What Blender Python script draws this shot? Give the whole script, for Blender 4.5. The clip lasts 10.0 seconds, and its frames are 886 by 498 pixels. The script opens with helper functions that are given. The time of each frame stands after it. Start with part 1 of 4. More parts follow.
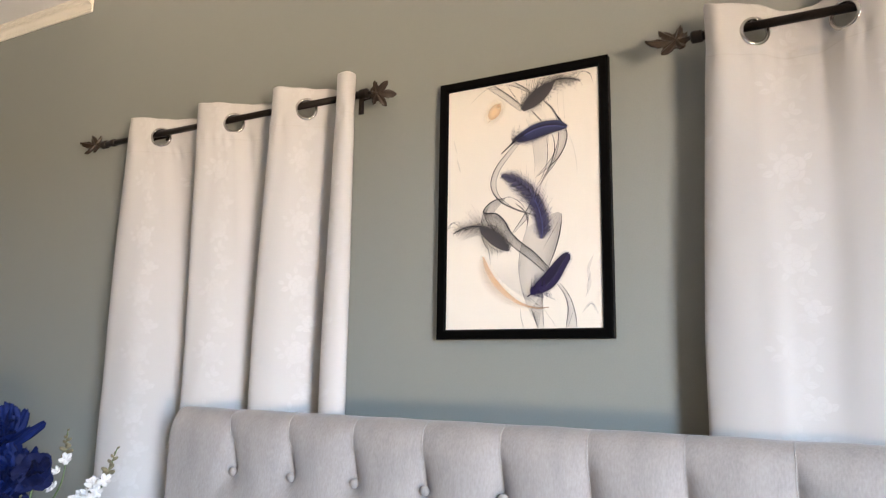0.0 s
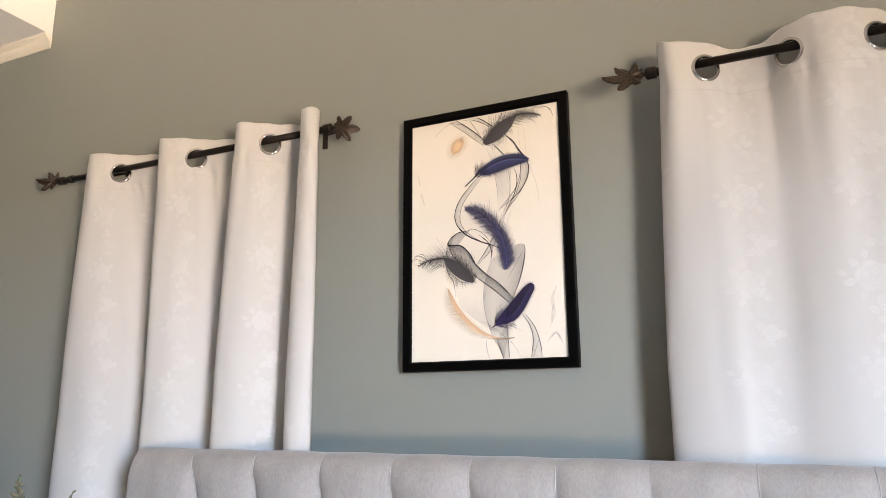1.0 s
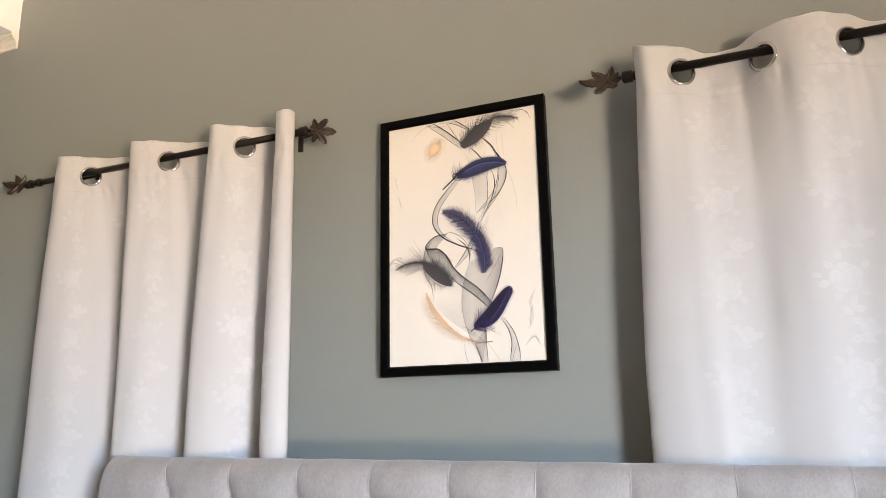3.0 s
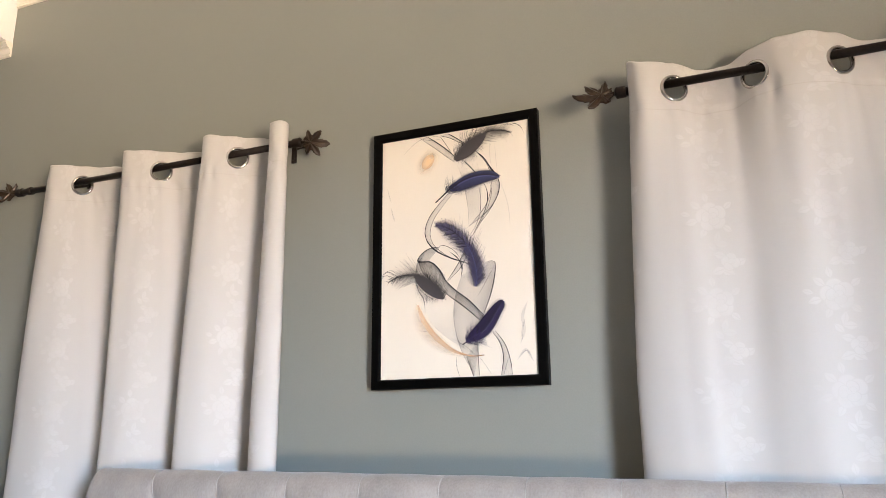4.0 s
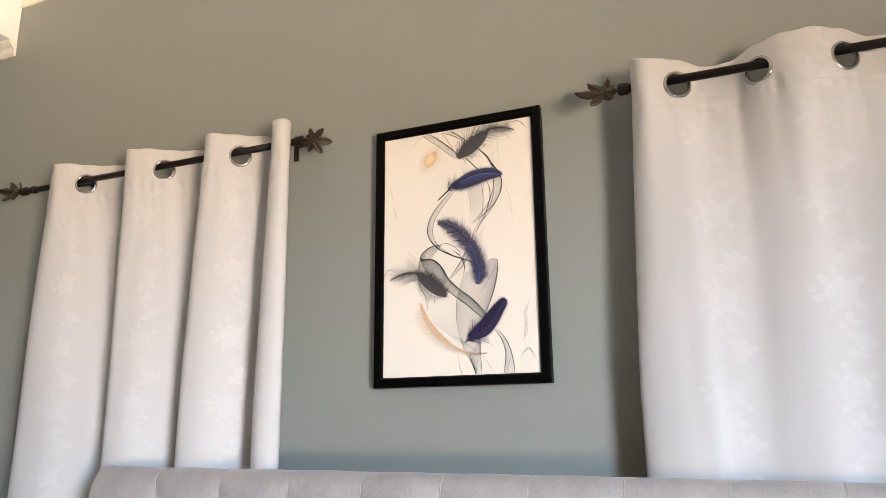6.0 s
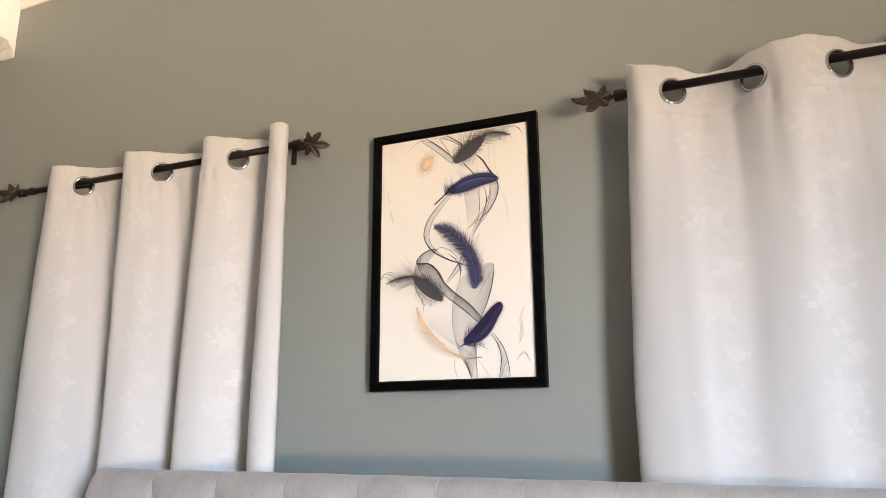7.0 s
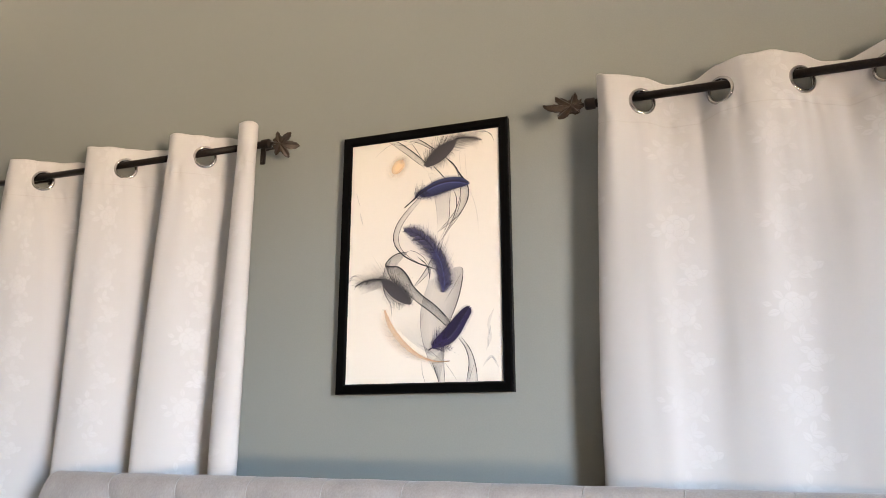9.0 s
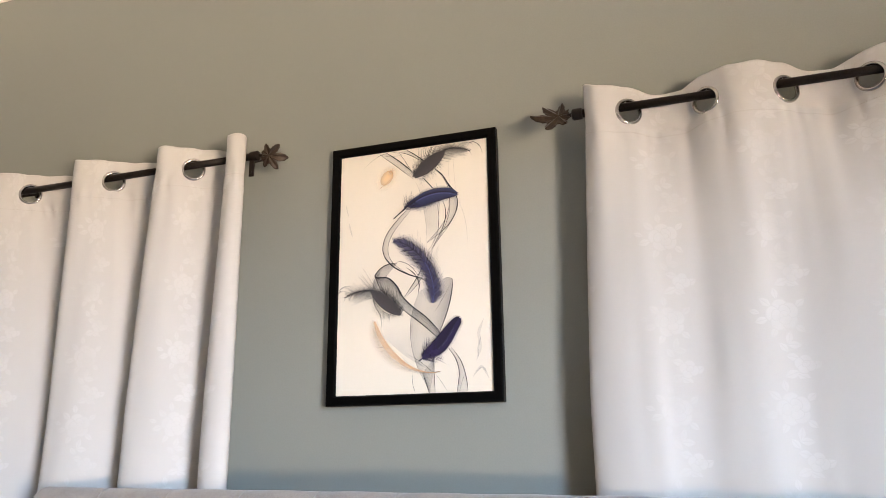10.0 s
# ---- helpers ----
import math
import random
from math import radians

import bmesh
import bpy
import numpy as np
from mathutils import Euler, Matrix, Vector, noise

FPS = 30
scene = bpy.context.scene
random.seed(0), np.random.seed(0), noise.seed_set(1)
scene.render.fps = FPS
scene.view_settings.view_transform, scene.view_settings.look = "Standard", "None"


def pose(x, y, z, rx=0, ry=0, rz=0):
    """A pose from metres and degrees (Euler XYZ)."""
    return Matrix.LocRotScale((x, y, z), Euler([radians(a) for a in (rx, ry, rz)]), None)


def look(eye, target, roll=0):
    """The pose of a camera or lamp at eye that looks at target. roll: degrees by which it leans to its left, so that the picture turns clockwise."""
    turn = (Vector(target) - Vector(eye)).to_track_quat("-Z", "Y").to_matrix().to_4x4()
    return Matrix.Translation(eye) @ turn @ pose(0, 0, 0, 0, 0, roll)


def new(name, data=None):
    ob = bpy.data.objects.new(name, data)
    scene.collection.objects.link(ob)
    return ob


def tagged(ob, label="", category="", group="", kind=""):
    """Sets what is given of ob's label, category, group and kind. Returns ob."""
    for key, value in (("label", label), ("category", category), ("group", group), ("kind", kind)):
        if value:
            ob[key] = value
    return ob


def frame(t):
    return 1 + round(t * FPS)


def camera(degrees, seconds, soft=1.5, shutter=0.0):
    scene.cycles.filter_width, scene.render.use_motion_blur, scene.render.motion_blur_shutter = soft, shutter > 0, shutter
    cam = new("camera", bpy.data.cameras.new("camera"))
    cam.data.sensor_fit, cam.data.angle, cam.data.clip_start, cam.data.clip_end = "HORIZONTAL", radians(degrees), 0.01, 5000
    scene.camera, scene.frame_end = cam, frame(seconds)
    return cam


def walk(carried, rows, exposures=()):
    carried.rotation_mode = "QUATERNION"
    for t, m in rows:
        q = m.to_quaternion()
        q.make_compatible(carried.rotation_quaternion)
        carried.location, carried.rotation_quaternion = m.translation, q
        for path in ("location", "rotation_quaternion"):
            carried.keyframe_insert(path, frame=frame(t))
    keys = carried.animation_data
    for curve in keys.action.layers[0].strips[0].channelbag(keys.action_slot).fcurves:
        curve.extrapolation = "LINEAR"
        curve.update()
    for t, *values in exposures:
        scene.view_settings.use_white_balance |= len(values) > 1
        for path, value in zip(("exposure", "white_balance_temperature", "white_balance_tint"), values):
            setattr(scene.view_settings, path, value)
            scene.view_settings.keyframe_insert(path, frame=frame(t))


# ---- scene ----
cam = camera(63.2, 10.0, soft=0.5, shutter=0.22)
PATH = [
    (0, (0.849, -1.65, 1.352), (-0.069, 0.094, 1.691), 0.9),
    (0.1, (0.848, -1.652, 1.350), (-0.040, 0.098, 1.725), 0.8),
    (0.2, (0.847, -1.654, 1.348), (-0.017, 0.102, 1.748), 0.5),
    (0.3, (0.845, -1.657, 1.345), (-0.001, 0.105, 1.761), 0.35),
    (0.4, (0.844, -1.659, 1.343), (0.008, 0.107, 1.771), 0.25),
    (0.5, (0.843, -1.661, 1.341), (0.015, 0.107, 1.777), 0.1),
    (1, (0.844, -1.663, 1.338), (0.032, 0.11, 1.778), -0.4),
    (1.5, (0.842, -1.662, 1.338), (0.038, 0.117, 1.773), -0.7),
    (2, (0.838, -1.661, 1.336), (0.047, 0.126, 1.761), -1.0),
    (2.5, (0.836, -1.662, 1.335), (0.064, 0.134, 1.762), -1.2),
    (3, (0.833, -1.658, 1.343), (0.086, 0.143, 1.789), -1.1),
    (4.5, (0.833, -1.654, 1.344), (0.11, 0.147, 1.829), -0.6),
    (5, (0.836, -1.649, 1.344), (0.108, 0.15, 1.828), -0.7),
    (5.5, (0.836, -1.647, 1.341), (0.098, 0.15, 1.817), -0.7),
    (7, (0.846, -1.655, 1.348), (0.112, 0.142, 1.828), -0.4),
    (7.5, (0.843, -1.656, 1.344), (0.123, 0.147, 1.825), -0.3),
    (8, (0.835, -1.658, 1.343), (0.135, 0.154, 1.82), 0.1),
    (8.5, (0.831, -1.659, 1.339), (0.163, 0.162, 1.827), 0.2),
    (9, (0.83, -1.659, 1.341), (0.194, 0.17, 1.838), -0.0),
    (9.5, (0.836, -1.657, 1.344), (0.217, 0.176, 1.852), -0.4),
    (10, (0.835, -1.662, 1.345), (0.225, 0.17, 1.865), -0.7),
]
walk(cam, [(t, look(eye, target, roll)) for t, eye, target, roll in PATH], [(0.0, -0.25, 6500, 13), (10.0, -0.25, 6500, 13)])

# ---- world and light ----
SKY_POWER, GROUND_POWER = 12400.0, 20400.0
world = bpy.data.worlds.new("sky")
scene.world = world
world.use_nodes = True
wn = world.node_tree.nodes
sky = wn.new("ShaderNodeTexSky")
sky.sky_type, sky.sun_disc = "NISHITA", False
sky.sun_elevation, sky.sun_rotation = radians(50), radians(140)
world.node_tree.links.new(sky.outputs[0], wn["Background"].inputs[0])
wn["Background"].inputs[1].default_value = 0.15

ROOM_L, ROOM_R, ROOM_B, ROOM_T = -3.0, 3.05, -4.8, 2.96
WIN_Y, WIN_W, WIN_Z0, WIN_Z1 = -3.0, 1.15, 0.35, 2.05


def daylight(name, m, wide, high, power, colour):
    """An area lamp that stands for daylight outside the window."""
    data = bpy.data.lights.new(name, "AREA")
    data.shape, data.size, data.size_y = "RECTANGLE", wide, high
    data.energy, data.color = power, colour
    ob = new(name, data)
    ob.matrix_world = m
    return ob


# blue sky over the horizon, and sunlit ground before the window
daylight("skylight", look((9.6, -9.2, 3.0), (0.5, 0.0, 3.0)), 9.0, 2.4, SKY_POWER, (0.56, 0.75, 1.0))
daylight("sunlit_ground", pose(8.4, -6.2, 0.0, 180, 0, 0), 7.6, 6.0, GROUND_POWER, (1.0, 0.778, 0.565))


# ---- materials ----
def material(name, colour, rough=0.6, metal=0.0, sheen=0.0, gloss=0.5):
    m = bpy.data.materials.new(name)
    m.use_nodes = True
    b = m.node_tree.nodes["Principled BSDF"]
    b.inputs["Base Color"].default_value = (*colour, 1)
    b.inputs["Roughness"].default_value = rough
    b.inputs["Metallic"].default_value = metal
    b.inputs["Specular IOR Level"].default_value = gloss
    if sheen:
        b.inputs["Sheen Weight"].default_value = sheen
        b.inputs["Sheen Roughness"].default_value = 0.4
    return m


def grain(m, big=2.0, fine=180.0, amount=0.08, bump=0.15, depth=0.001, stretch=(1, 1, 1), rough=0.0):
    """Two scales of tone variation and a fine relief, in object metres."""
    n, l = m.node_tree.nodes, m.node_tree.links
    b = n["Principled BSDF"]
    colour = tuple(b.inputs["Base Color"].default_value)
    tex = n.new("ShaderNodeTexCoord")
    mp = n.new("ShaderNodeMapping")
    mp.inputs["Scale"].default_value = stretch
    l.new(tex.outputs["Object"], mp.inputs[0])
    n1, n2 = n.new("ShaderNodeTexNoise"), n.new("ShaderNodeTexNoise")
    n1.inputs["Scale"].default_value, n1.inputs["Detail"].default_value = big, 4
    n2.inputs["Scale"].default_value, n2.inputs["Detail"].default_value = fine, 3
    l.new(mp.outputs[0], n1.inputs[0])
    l.new(mp.outputs[0], n2.inputs[0])
    add = n.new("ShaderNodeMath")
    add.operation = "ADD"
    l.new(n1.outputs[0], add.inputs[0])
    l.new(n2.outputs[0], add.inputs[1])
    ramp = n.new("ShaderNodeMapRange")
    ramp.inputs["From Min"].default_value, ramp.inputs["From Max"].default_value = 0.7, 1.3
    ramp.inputs["To Min"].default_value, ramp.inputs["To Max"].default_value = 1 - amount, 1 + amount
    l.new(add.outputs[0], ramp.inputs[0])
    mul = n.new("ShaderNodeVectorMath")
    mul.operation = "SCALE"
    mul.inputs[0].default_value = colour[:3]
    l.new(ramp.outputs[0], mul.inputs["Scale"])
    l.new(mul.outputs[0], b.inputs["Base Color"])
    if bump:
        bp = n.new("ShaderNodeBump")
        bp.inputs["Strength"].default_value, bp.inputs["Distance"].default_value = bump, depth
        l.new(n2.outputs[0], bp.inputs["Height"])
        l.new(bp.outputs[0], b.inputs["Normal"])
    if rough:
        rr = n.new("ShaderNodeMapRange")
        base = b.inputs["Roughness"].default_value
        rr.inputs["To Min"].default_value, rr.inputs["To Max"].default_value = base - rough, base + rough
        l.new(n1.outputs[0], rr.inputs[0])
        l.new(rr.outputs[0], b.inputs["Roughness"])
    return m


WALL = grain(material("wall_paint", (0.272, 0.289, 0.264), 0.62), 1.3, 260, 0.035, 0.12, 0.0006, rough=0.06)
WHITE = grain(material("white_trim_paint", (0.82, 0.78, 0.68), 0.45), 3, 200, 0.03, 0.06, 0.0004)
CEIL = grain(material("ceiling_paint", (0.82, 0.812, 0.785), 0.8), 2, 240, 0.03, 0.2, 0.0008)
# the floor is unseen; its pale blue-grey is picked to bounce cool light
FLOOR = grain(material("cool_bounce_floor", (0.52, 0.57, 0.66), 0.95), 3, 300, 0.15, 0.5, 0.003)
BLACK = grain(material("black_satin_frame", (0.002, 0.002, 0.002), 0.4, 0, 0, 0.06), 8, 90, 0.2, 0.05, 0.0003, (1, 1, 1), 0.08)
PAPER = grain(material("art_paper", (0.86, 0.81, 0.71), 0.6), 4, 400, 0.012, 0.03, 0.0002)
IRON = grain(material("oil_rubbed_iron", (0.014, 0.010, 0.008), 0.40, 0.3, 0, 0.25), 20, 300, 0.35, 0.15, 0.0005, rough=0.1)
BRONZE = grain(material("antiqued_bronze", (0.036, 0.023, 0.014), 0.34, 0.4, 0, 0.5), 40, 250, 0.5, 0.3, 0.001, rough=0.12)
NICKEL = material("brushed_nickel", (0.45, 0.435, 0.42), 0.25, 1.0)
THREAD = material("thread", (0.47, 0.45, 0.42), 0.8)
WOOD = grain(material("dark_wood", (0.10, 0.06, 0.04), 0.4), 3, 60, 0.3, 0.1, 0.001, (1, 8, 1))
CERAMIC = material("vase_ceramic", (0.75, 0.74, 0.72), 0.25)
STEM = grain(material("stem", (0.10, 0.15, 0.06), 0.6), 30, 200, 0.25, 0.1)
BUD = grain(material("bud", (0.17, 0.15, 0.09), 0.7), 60, 300, 0.3, 0.1)
BLUE = grain(material("blue_petal", (0.004, 0.013, 0.085), 0.7, 0, 0, 0.2), 30, 250, 0.45, 0.2)
NAVY = grain(material("navy_petal", (0.006, 0.010, 0.050), 0.7, 0, 0, 0.2), 30, 250, 0.4, 0.2)
PETALWHITE = grain(material("white_petal", (0.66, 0.65, 0.63), 0.7), 40, 250, 0.06, 0.1)


def weave(m, pitch, strength, depth):
    """Adds crossed threads to a cloth's relief, by its UV in metres."""
    n, l = m.node_tree.nodes, m.node_tree.links
    b = n["Principled BSDF"]
    uv = n.new("ShaderNodeUVMap")
    waves = []
    for direction in ("X", "Y"):
        w = n.new("ShaderNodeTexWave")
        w.bands_direction = direction
        w.inputs["Scale"].default_value = 0.314 / pitch
        w.inputs["Distortion"].default_value, w.inputs["Detail"].default_value, w.inputs["Detail Scale"].default_value = 2.5, 2, 2
        l.new(uv.outputs[0], w.inputs[0])
        waves.append(w)
    add = n.new("ShaderNodeMath")
    add.operation = "ADD"
    l.new(waves[0].outputs["Fac"], add.inputs[0])
    l.new(waves[1].outputs["Fac"], add.inputs[1])
    bp = n.new("ShaderNodeBump")
    bp.inputs["Strength"].default_value, bp.inputs["Distance"].default_value = strength, depth
    l.new(add.outputs[0], bp.inputs["Height"])
    if b.inputs["Normal"].links:
        l.new(b.inputs["Normal"].links[0].from_socket, bp.inputs["Normal"])
    l.new(bp.outputs[0], b.inputs["Normal"])
    return m


LINEN = weave(grain(material("greige_upholstery", (0.335, 0.312, 0.296), 0.8, 0, 0.35), 22, 260, 0.13, 0.12, 0.0006, (1, 1, 0.35)), 0.0030, 0.10, 0.0004)
SEAM = grain(material("pleat_thread", (0.40, 0.385, 0.37), 0.8), 30, 300, 0.1, 0.1)


def damask():
    """Off-white cloth with a woven rose and leaf figure that is smoother than its ground; UV in metres."""
    m = material("damask_cloth", (0.70, 0.675, 0.65), 0.8, 0, 0.15)
    n, l = m.node_tree.nodes, m.node_tree.links
    b = n["Principled BSDF"]

    def math_node(op, a, c=None, d=None):
        k = n.new("ShaderNodeMath")
        k.operation = op
        for i, v in enumerate((a, c, d)):
            if v is None:
                continue
            if isinstance(v, (int, float)):
                k.inputs[i].default_value = v
            else:
                l.new(v, k.inputs[i])
        return k.outputs[0]

    uv = n.new("ShaderNodeUVMap")
    sep = n.new("ShaderNodeSeparateXYZ")
    l.new(uv.outputs[0], sep.inputs[0])
    tu, tv = 0.215, 0.182
    u = math_node("SUBTRACT", math_node("MULTIPLY", math_node("FRACT", math_node("DIVIDE", sep.outputs[0], tu)), tu), 0.155)
    v = math_node("SUBTRACT", math_node("MULTIPLY", math_node("FRACT", math_node("DIVIDE", sep.outputs[1], tv)), tv), 0.125)
    comb = n.new("ShaderNodeCombineXYZ")
    l.new(u, comb.inputs[0])
    l.new(v, comb.inputs[1])
    # place, turn, half length and half width of each leaf
    leaves = [
        (-0.030, 0.026, 140, 0.013, 0.008), (-0.040, -0.010, 195, 0.013, 0.008), (-0.018, -0.034, 240, 0.012, 0.007),
        (0.030, -0.028, 320, 0.011, 0.007), (0.034, 0.022, 40, 0.011, 0.007), (0.008, -0.046, 75, 0.013, 0.007),
        (0.016, -0.060, 175, 0.013, 0.008), (-0.004, -0.064, 130, 0.011, 0.007), (0.010, -0.083, 165, 0.012, 0.008),
        (0.006, -0.116, 200, 0.014, 0.009), (0.026, -0.122, 330, 0.014, 0.009), (0.050, -0.100, 30, 0.011, 0.008),
        (-0.010, 0.044, 100, 0.011, 0.007), (-0.052, 0.008, 160, 0.010, 0.006),
    ]
    # petals of the rose, the outer ones first, laid over one another
    petals = [(0.030 * math.cos(radians(q)) * 0.62, 0.030 * math.sin(radians(q)) * 0.62, q + 90, 0.0175, 0.0150) for q in (100, 172, 244, 316, 28)]
    petals += [(0.011 * math.cos(radians(q)), 0.011 * math.sin(radians(q)), q + 75, 0.0130, 0.0105) for q in (60, 180, 300)]
    petals += [(0.004, 0.002, 20, 0.0085, 0.0070), (-0.002, -0.001, 130, 0.0055, 0.0045)]
    # the small rose below it
    petals += [(0.030 + 0.011 * math.cos(radians(q)), -0.098 + 0.010 * math.sin(radians(q)), q + 90, 0.0115, 0.0095) for q in (80, 165, 250, 340)]
    petals += [(0.032, -0.097, 30, 0.0085, 0.0068), (0.029, -0.098, 140, 0.0050, 0.0040)]

    def shape(x, y, turn, half, wide, power):
        mp = n.new("ShaderNodeMapping")
        mp.vector_type = "TEXTURE"
        mp.inputs["Location"].default_value = (x, y, 0)
        mp.inputs["Rotation"].default_value = (0, 0, radians(turn))
        mp.inputs["Scale"].default_value = (half, wide, 1)
        l.new(comb.outputs[0], mp.inputs[0])
        s = n.new("ShaderNodeSeparateXYZ")
        l.new(mp.outputs[0], s.inputs[0])
        along, across = math_node("ABSOLUTE", s.outputs[0]), math_node("ABSOLUTE", s.outputs[1])
        return math_node("SUBTRACT", 1.0, math_node("ADD", math_node("POWER", along, power), math_node("POWER", across, power * 0.75))), across

    def clamped(v):
        c = n.new("ShaderNodeClamp")
        l.new(v, c.inputs[0])
        return c.outputs[0]

    total = None
    for x, y, turn, half, wide in leaves:
        leaf, across = shape(x, y, turn, half * 1.12, wide * 1.05, 1.5)
        vein = math_node("MULTIPLY_ADD", math_node("MINIMUM", across, 0.2), 3.5, 0.3)
        leaf = math_node("MINIMUM", math_node("MULTIPLY", leaf, 4.0), vein)
        total = leaf if total is None else math_node("MAXIMUM", total, leaf)
    total = clamped(total)
    for x, y, turn, half, wide in petals:
        p, _ = shape(x, y, turn, half, wide, 2.2)
        inside_p = clamped(math_node("MULTIPLY", p, 6.0))
        value = clamped(math_node("MULTIPLY_ADD", p, 3.2, -0.35))
        total = math_node("ADD", math_node("MULTIPLY", total, math_node("SUBTRACT", 1.0, inside_p)), math_node("MULTIPLY", inside_p, value))
    mask = n.new("ShaderNodeClamp")
    l.new(total, mask.inputs[0])
    # the figure comes and goes a little with the weave
    cloud = n.new("ShaderNodeTexNoise")
    cloud.inputs["Scale"].default_value = 11
    l.new(uv.outputs[0], cloud.inputs[0])
    soft = math_node("MULTIPLY", mask.outputs[0], math_node("MULTIPLY_ADD", cloud.outputs[0], 2.6, -0.70))
    fine = n.new("ShaderNodeTexNoise")
    fine.inputs["Scale"].default_value = 700
    l.new(uv.outputs[0], fine.inputs[0])
    mix = n.new("ShaderNodeMix")
    mix.data_type = "RGBA"
    mix.inputs["A"].default_value, mix.inputs["B"].default_value = (0.540, 0.533, 0.517, 1), (0.580, 0.575, 0.562, 1)
    l.new(math_node("ADD", soft, math_node("MULTIPLY_ADD", fine.outputs[0], 0.3, -0.15)), mix.inputs["Factor"])
    l.new(mix.outputs["Result"], b.inputs["Base Color"])
    l.new(math_node("MULTIPLY_ADD", soft, -0.36, 0.80), b.inputs["Roughness"])
    bp = n.new("ShaderNodeBump")
    bp.inputs["Strength"].default_value, bp.inputs["Distance"].default_value = 0.25, 0.0004
    l.new(math_node("ADD", soft, math_node("MULTIPLY", fine.outputs[0], 0.6)), bp.inputs["Height"])
    l.new(bp.outputs[0], b.inputs["Normal"])
    return m


DAMASK = damask()


def ink(name, colour, cover, vary=0.0):
    """A print colour; cover: how much of the paper it hides; vary: how much the single strokes differ."""
    m = material(name, colour, 0.6)
    n, l = m.node_tree.nodes, m.node_tree.links
    b = n["Principled BSDF"]
    b.inputs["Alpha"].default_value = cover
    if vary:
        geo = n.new("ShaderNodeNewGeometry")
        tone = n.new("ShaderNodeMapRange")
        tone.inputs["To Min"].default_value, tone.inputs["To Max"].default_value = 1 - vary, 1 + vary * 1.6
        l.new(geo.outputs["Random Per Island"], tone.inputs[0])
        mul = n.new("ShaderNodeVectorMath")
        mul.operation = "SCALE"
        mul.inputs[0].default_value = colour
        l.new(tone.outputs[0], mul.inputs["Scale"])
        l.new(mul.outputs[0], b.inputs["Base Color"])
    return m


# ---- building helpers ----
def part(name, bm, mat, parent=None, label="", smooth=False):
    data = bpy.data.meshes.new(name)
    bm.to_mesh(data)
    bm.free()
    data.materials.append(mat)
    if smooth:
        data.shade_smooth()
    ob = new(name, data)
    if parent:
        ob.parent = parent
    return tagged(ob, label)


def sheet(name, verts, faces, mat, parent=None, label="", uvs=None, smooth=True):
    """A mesh from computed points; uvs: one pair for each point."""
    data = bpy.data.meshes.new(name)
    data.from_pydata([tuple(map(float, v)) for v in verts], [], faces)
    if uvs is not None:
        layer = data.uv_layers.new(name="cloth")
        idx = np.empty(len(data.loops), dtype=np.int32)
        data.loops.foreach_get("vertex_index", idx)
        layer.data.foreach_set("uv", np.asarray(uvs, dtype=np.float32)[idx].ravel())
    data.materials.append(mat)
    if smooth:
        data.shade_smooth()
    ob = new(name, data)
    if parent:
        ob.parent = parent
    return tagged(ob, label)


def box(bm, lo, hi, bevel=0.0):
    m = Matrix.Translation((Vector(lo) + Vector(hi)) / 2) @ Matrix.Diagonal((*(Vector(hi) - Vector(lo)), 1))
    r = bmesh.ops.create_cube(bm, size=1, matrix=m)
    if bevel:
        edges = list({e for v in r["verts"] for e in v.link_edges})
        bmesh.ops.bevel(bm, geom=edges, offset=bevel, segments=2, affect="EDGES", profile=0.5)
    return bm


def tube(bm, points, radii, sides=12, caps=True):
    """A round bar along points."""
    pts = [Vector(p) for p in points]
    rings = []
    side = None
    for i, p in enumerate(pts):
        way = (pts[min(i + 1, len(pts) - 1)] - pts[max(i - 1, 0)]).normalized()
        if side is None:
            side = way.orthogonal().normalized()
        side = (side - way * side.dot(way)).normalized()
        up = way.cross(side)
        r = radii if isinstance(radii, (int, float)) else radii[i]
        rings.append([bm.verts.new(p + r * (math.cos(a) * side + math.sin(a) * up)) for a in (2 * math.pi * k / sides for k in range(sides))])
    for a, b in zip(rings, rings[1:]):
        for k in range(sides):
            bm.faces.new((a[k], a[(k + 1) % sides], b[(k + 1) % sides], b[k]))
    if caps:
        bm.faces.new(rings[0][::-1])
        bm.faces.new(rings[-1])
    return bm


def empty(name, place=(0, 0, 0)):
    ob = new(name)
    ob.empty_display_size = 0.05
    ob.location = place
    return ob


def smooth_line(points, count):
    """Catmull-Rom through points, resampled to even steps."""
    p = np.array(points, dtype=float)
    p = np.vstack([2 * p[0] - p[1], p, 2 * p[-1] - p[-2]])
    out = []
    for i in range(1, len(p) - 2):
        for t in np.linspace(0, 1, 24, endpoint=False):
            a, b, c, d = p[i - 1:i + 3]
            out.append(0.5 * (2 * b + (c - a) * t + (2 * a - 5 * b + 4 * c - d) * t * t + (3 * b - a - 3 * c + d) * t ** 3))
    out.append(p[-2])
    out = np.array(out)
    arc = np.concatenate([[0], np.cumsum(np.linalg.norm(np.diff(out, axis=0), axis=1))])
    s = np.linspace(0, arc[-1], count)
    return np.stack([np.interp(s, arc, out[:, k]) for k in range(out.shape[1])], axis=1), s


# ---- the room ----
def structure(name, bm, mat, label, category, parent=None):
    return tagged(part(name, bm, mat, parent, label), label, category, kind="structure")


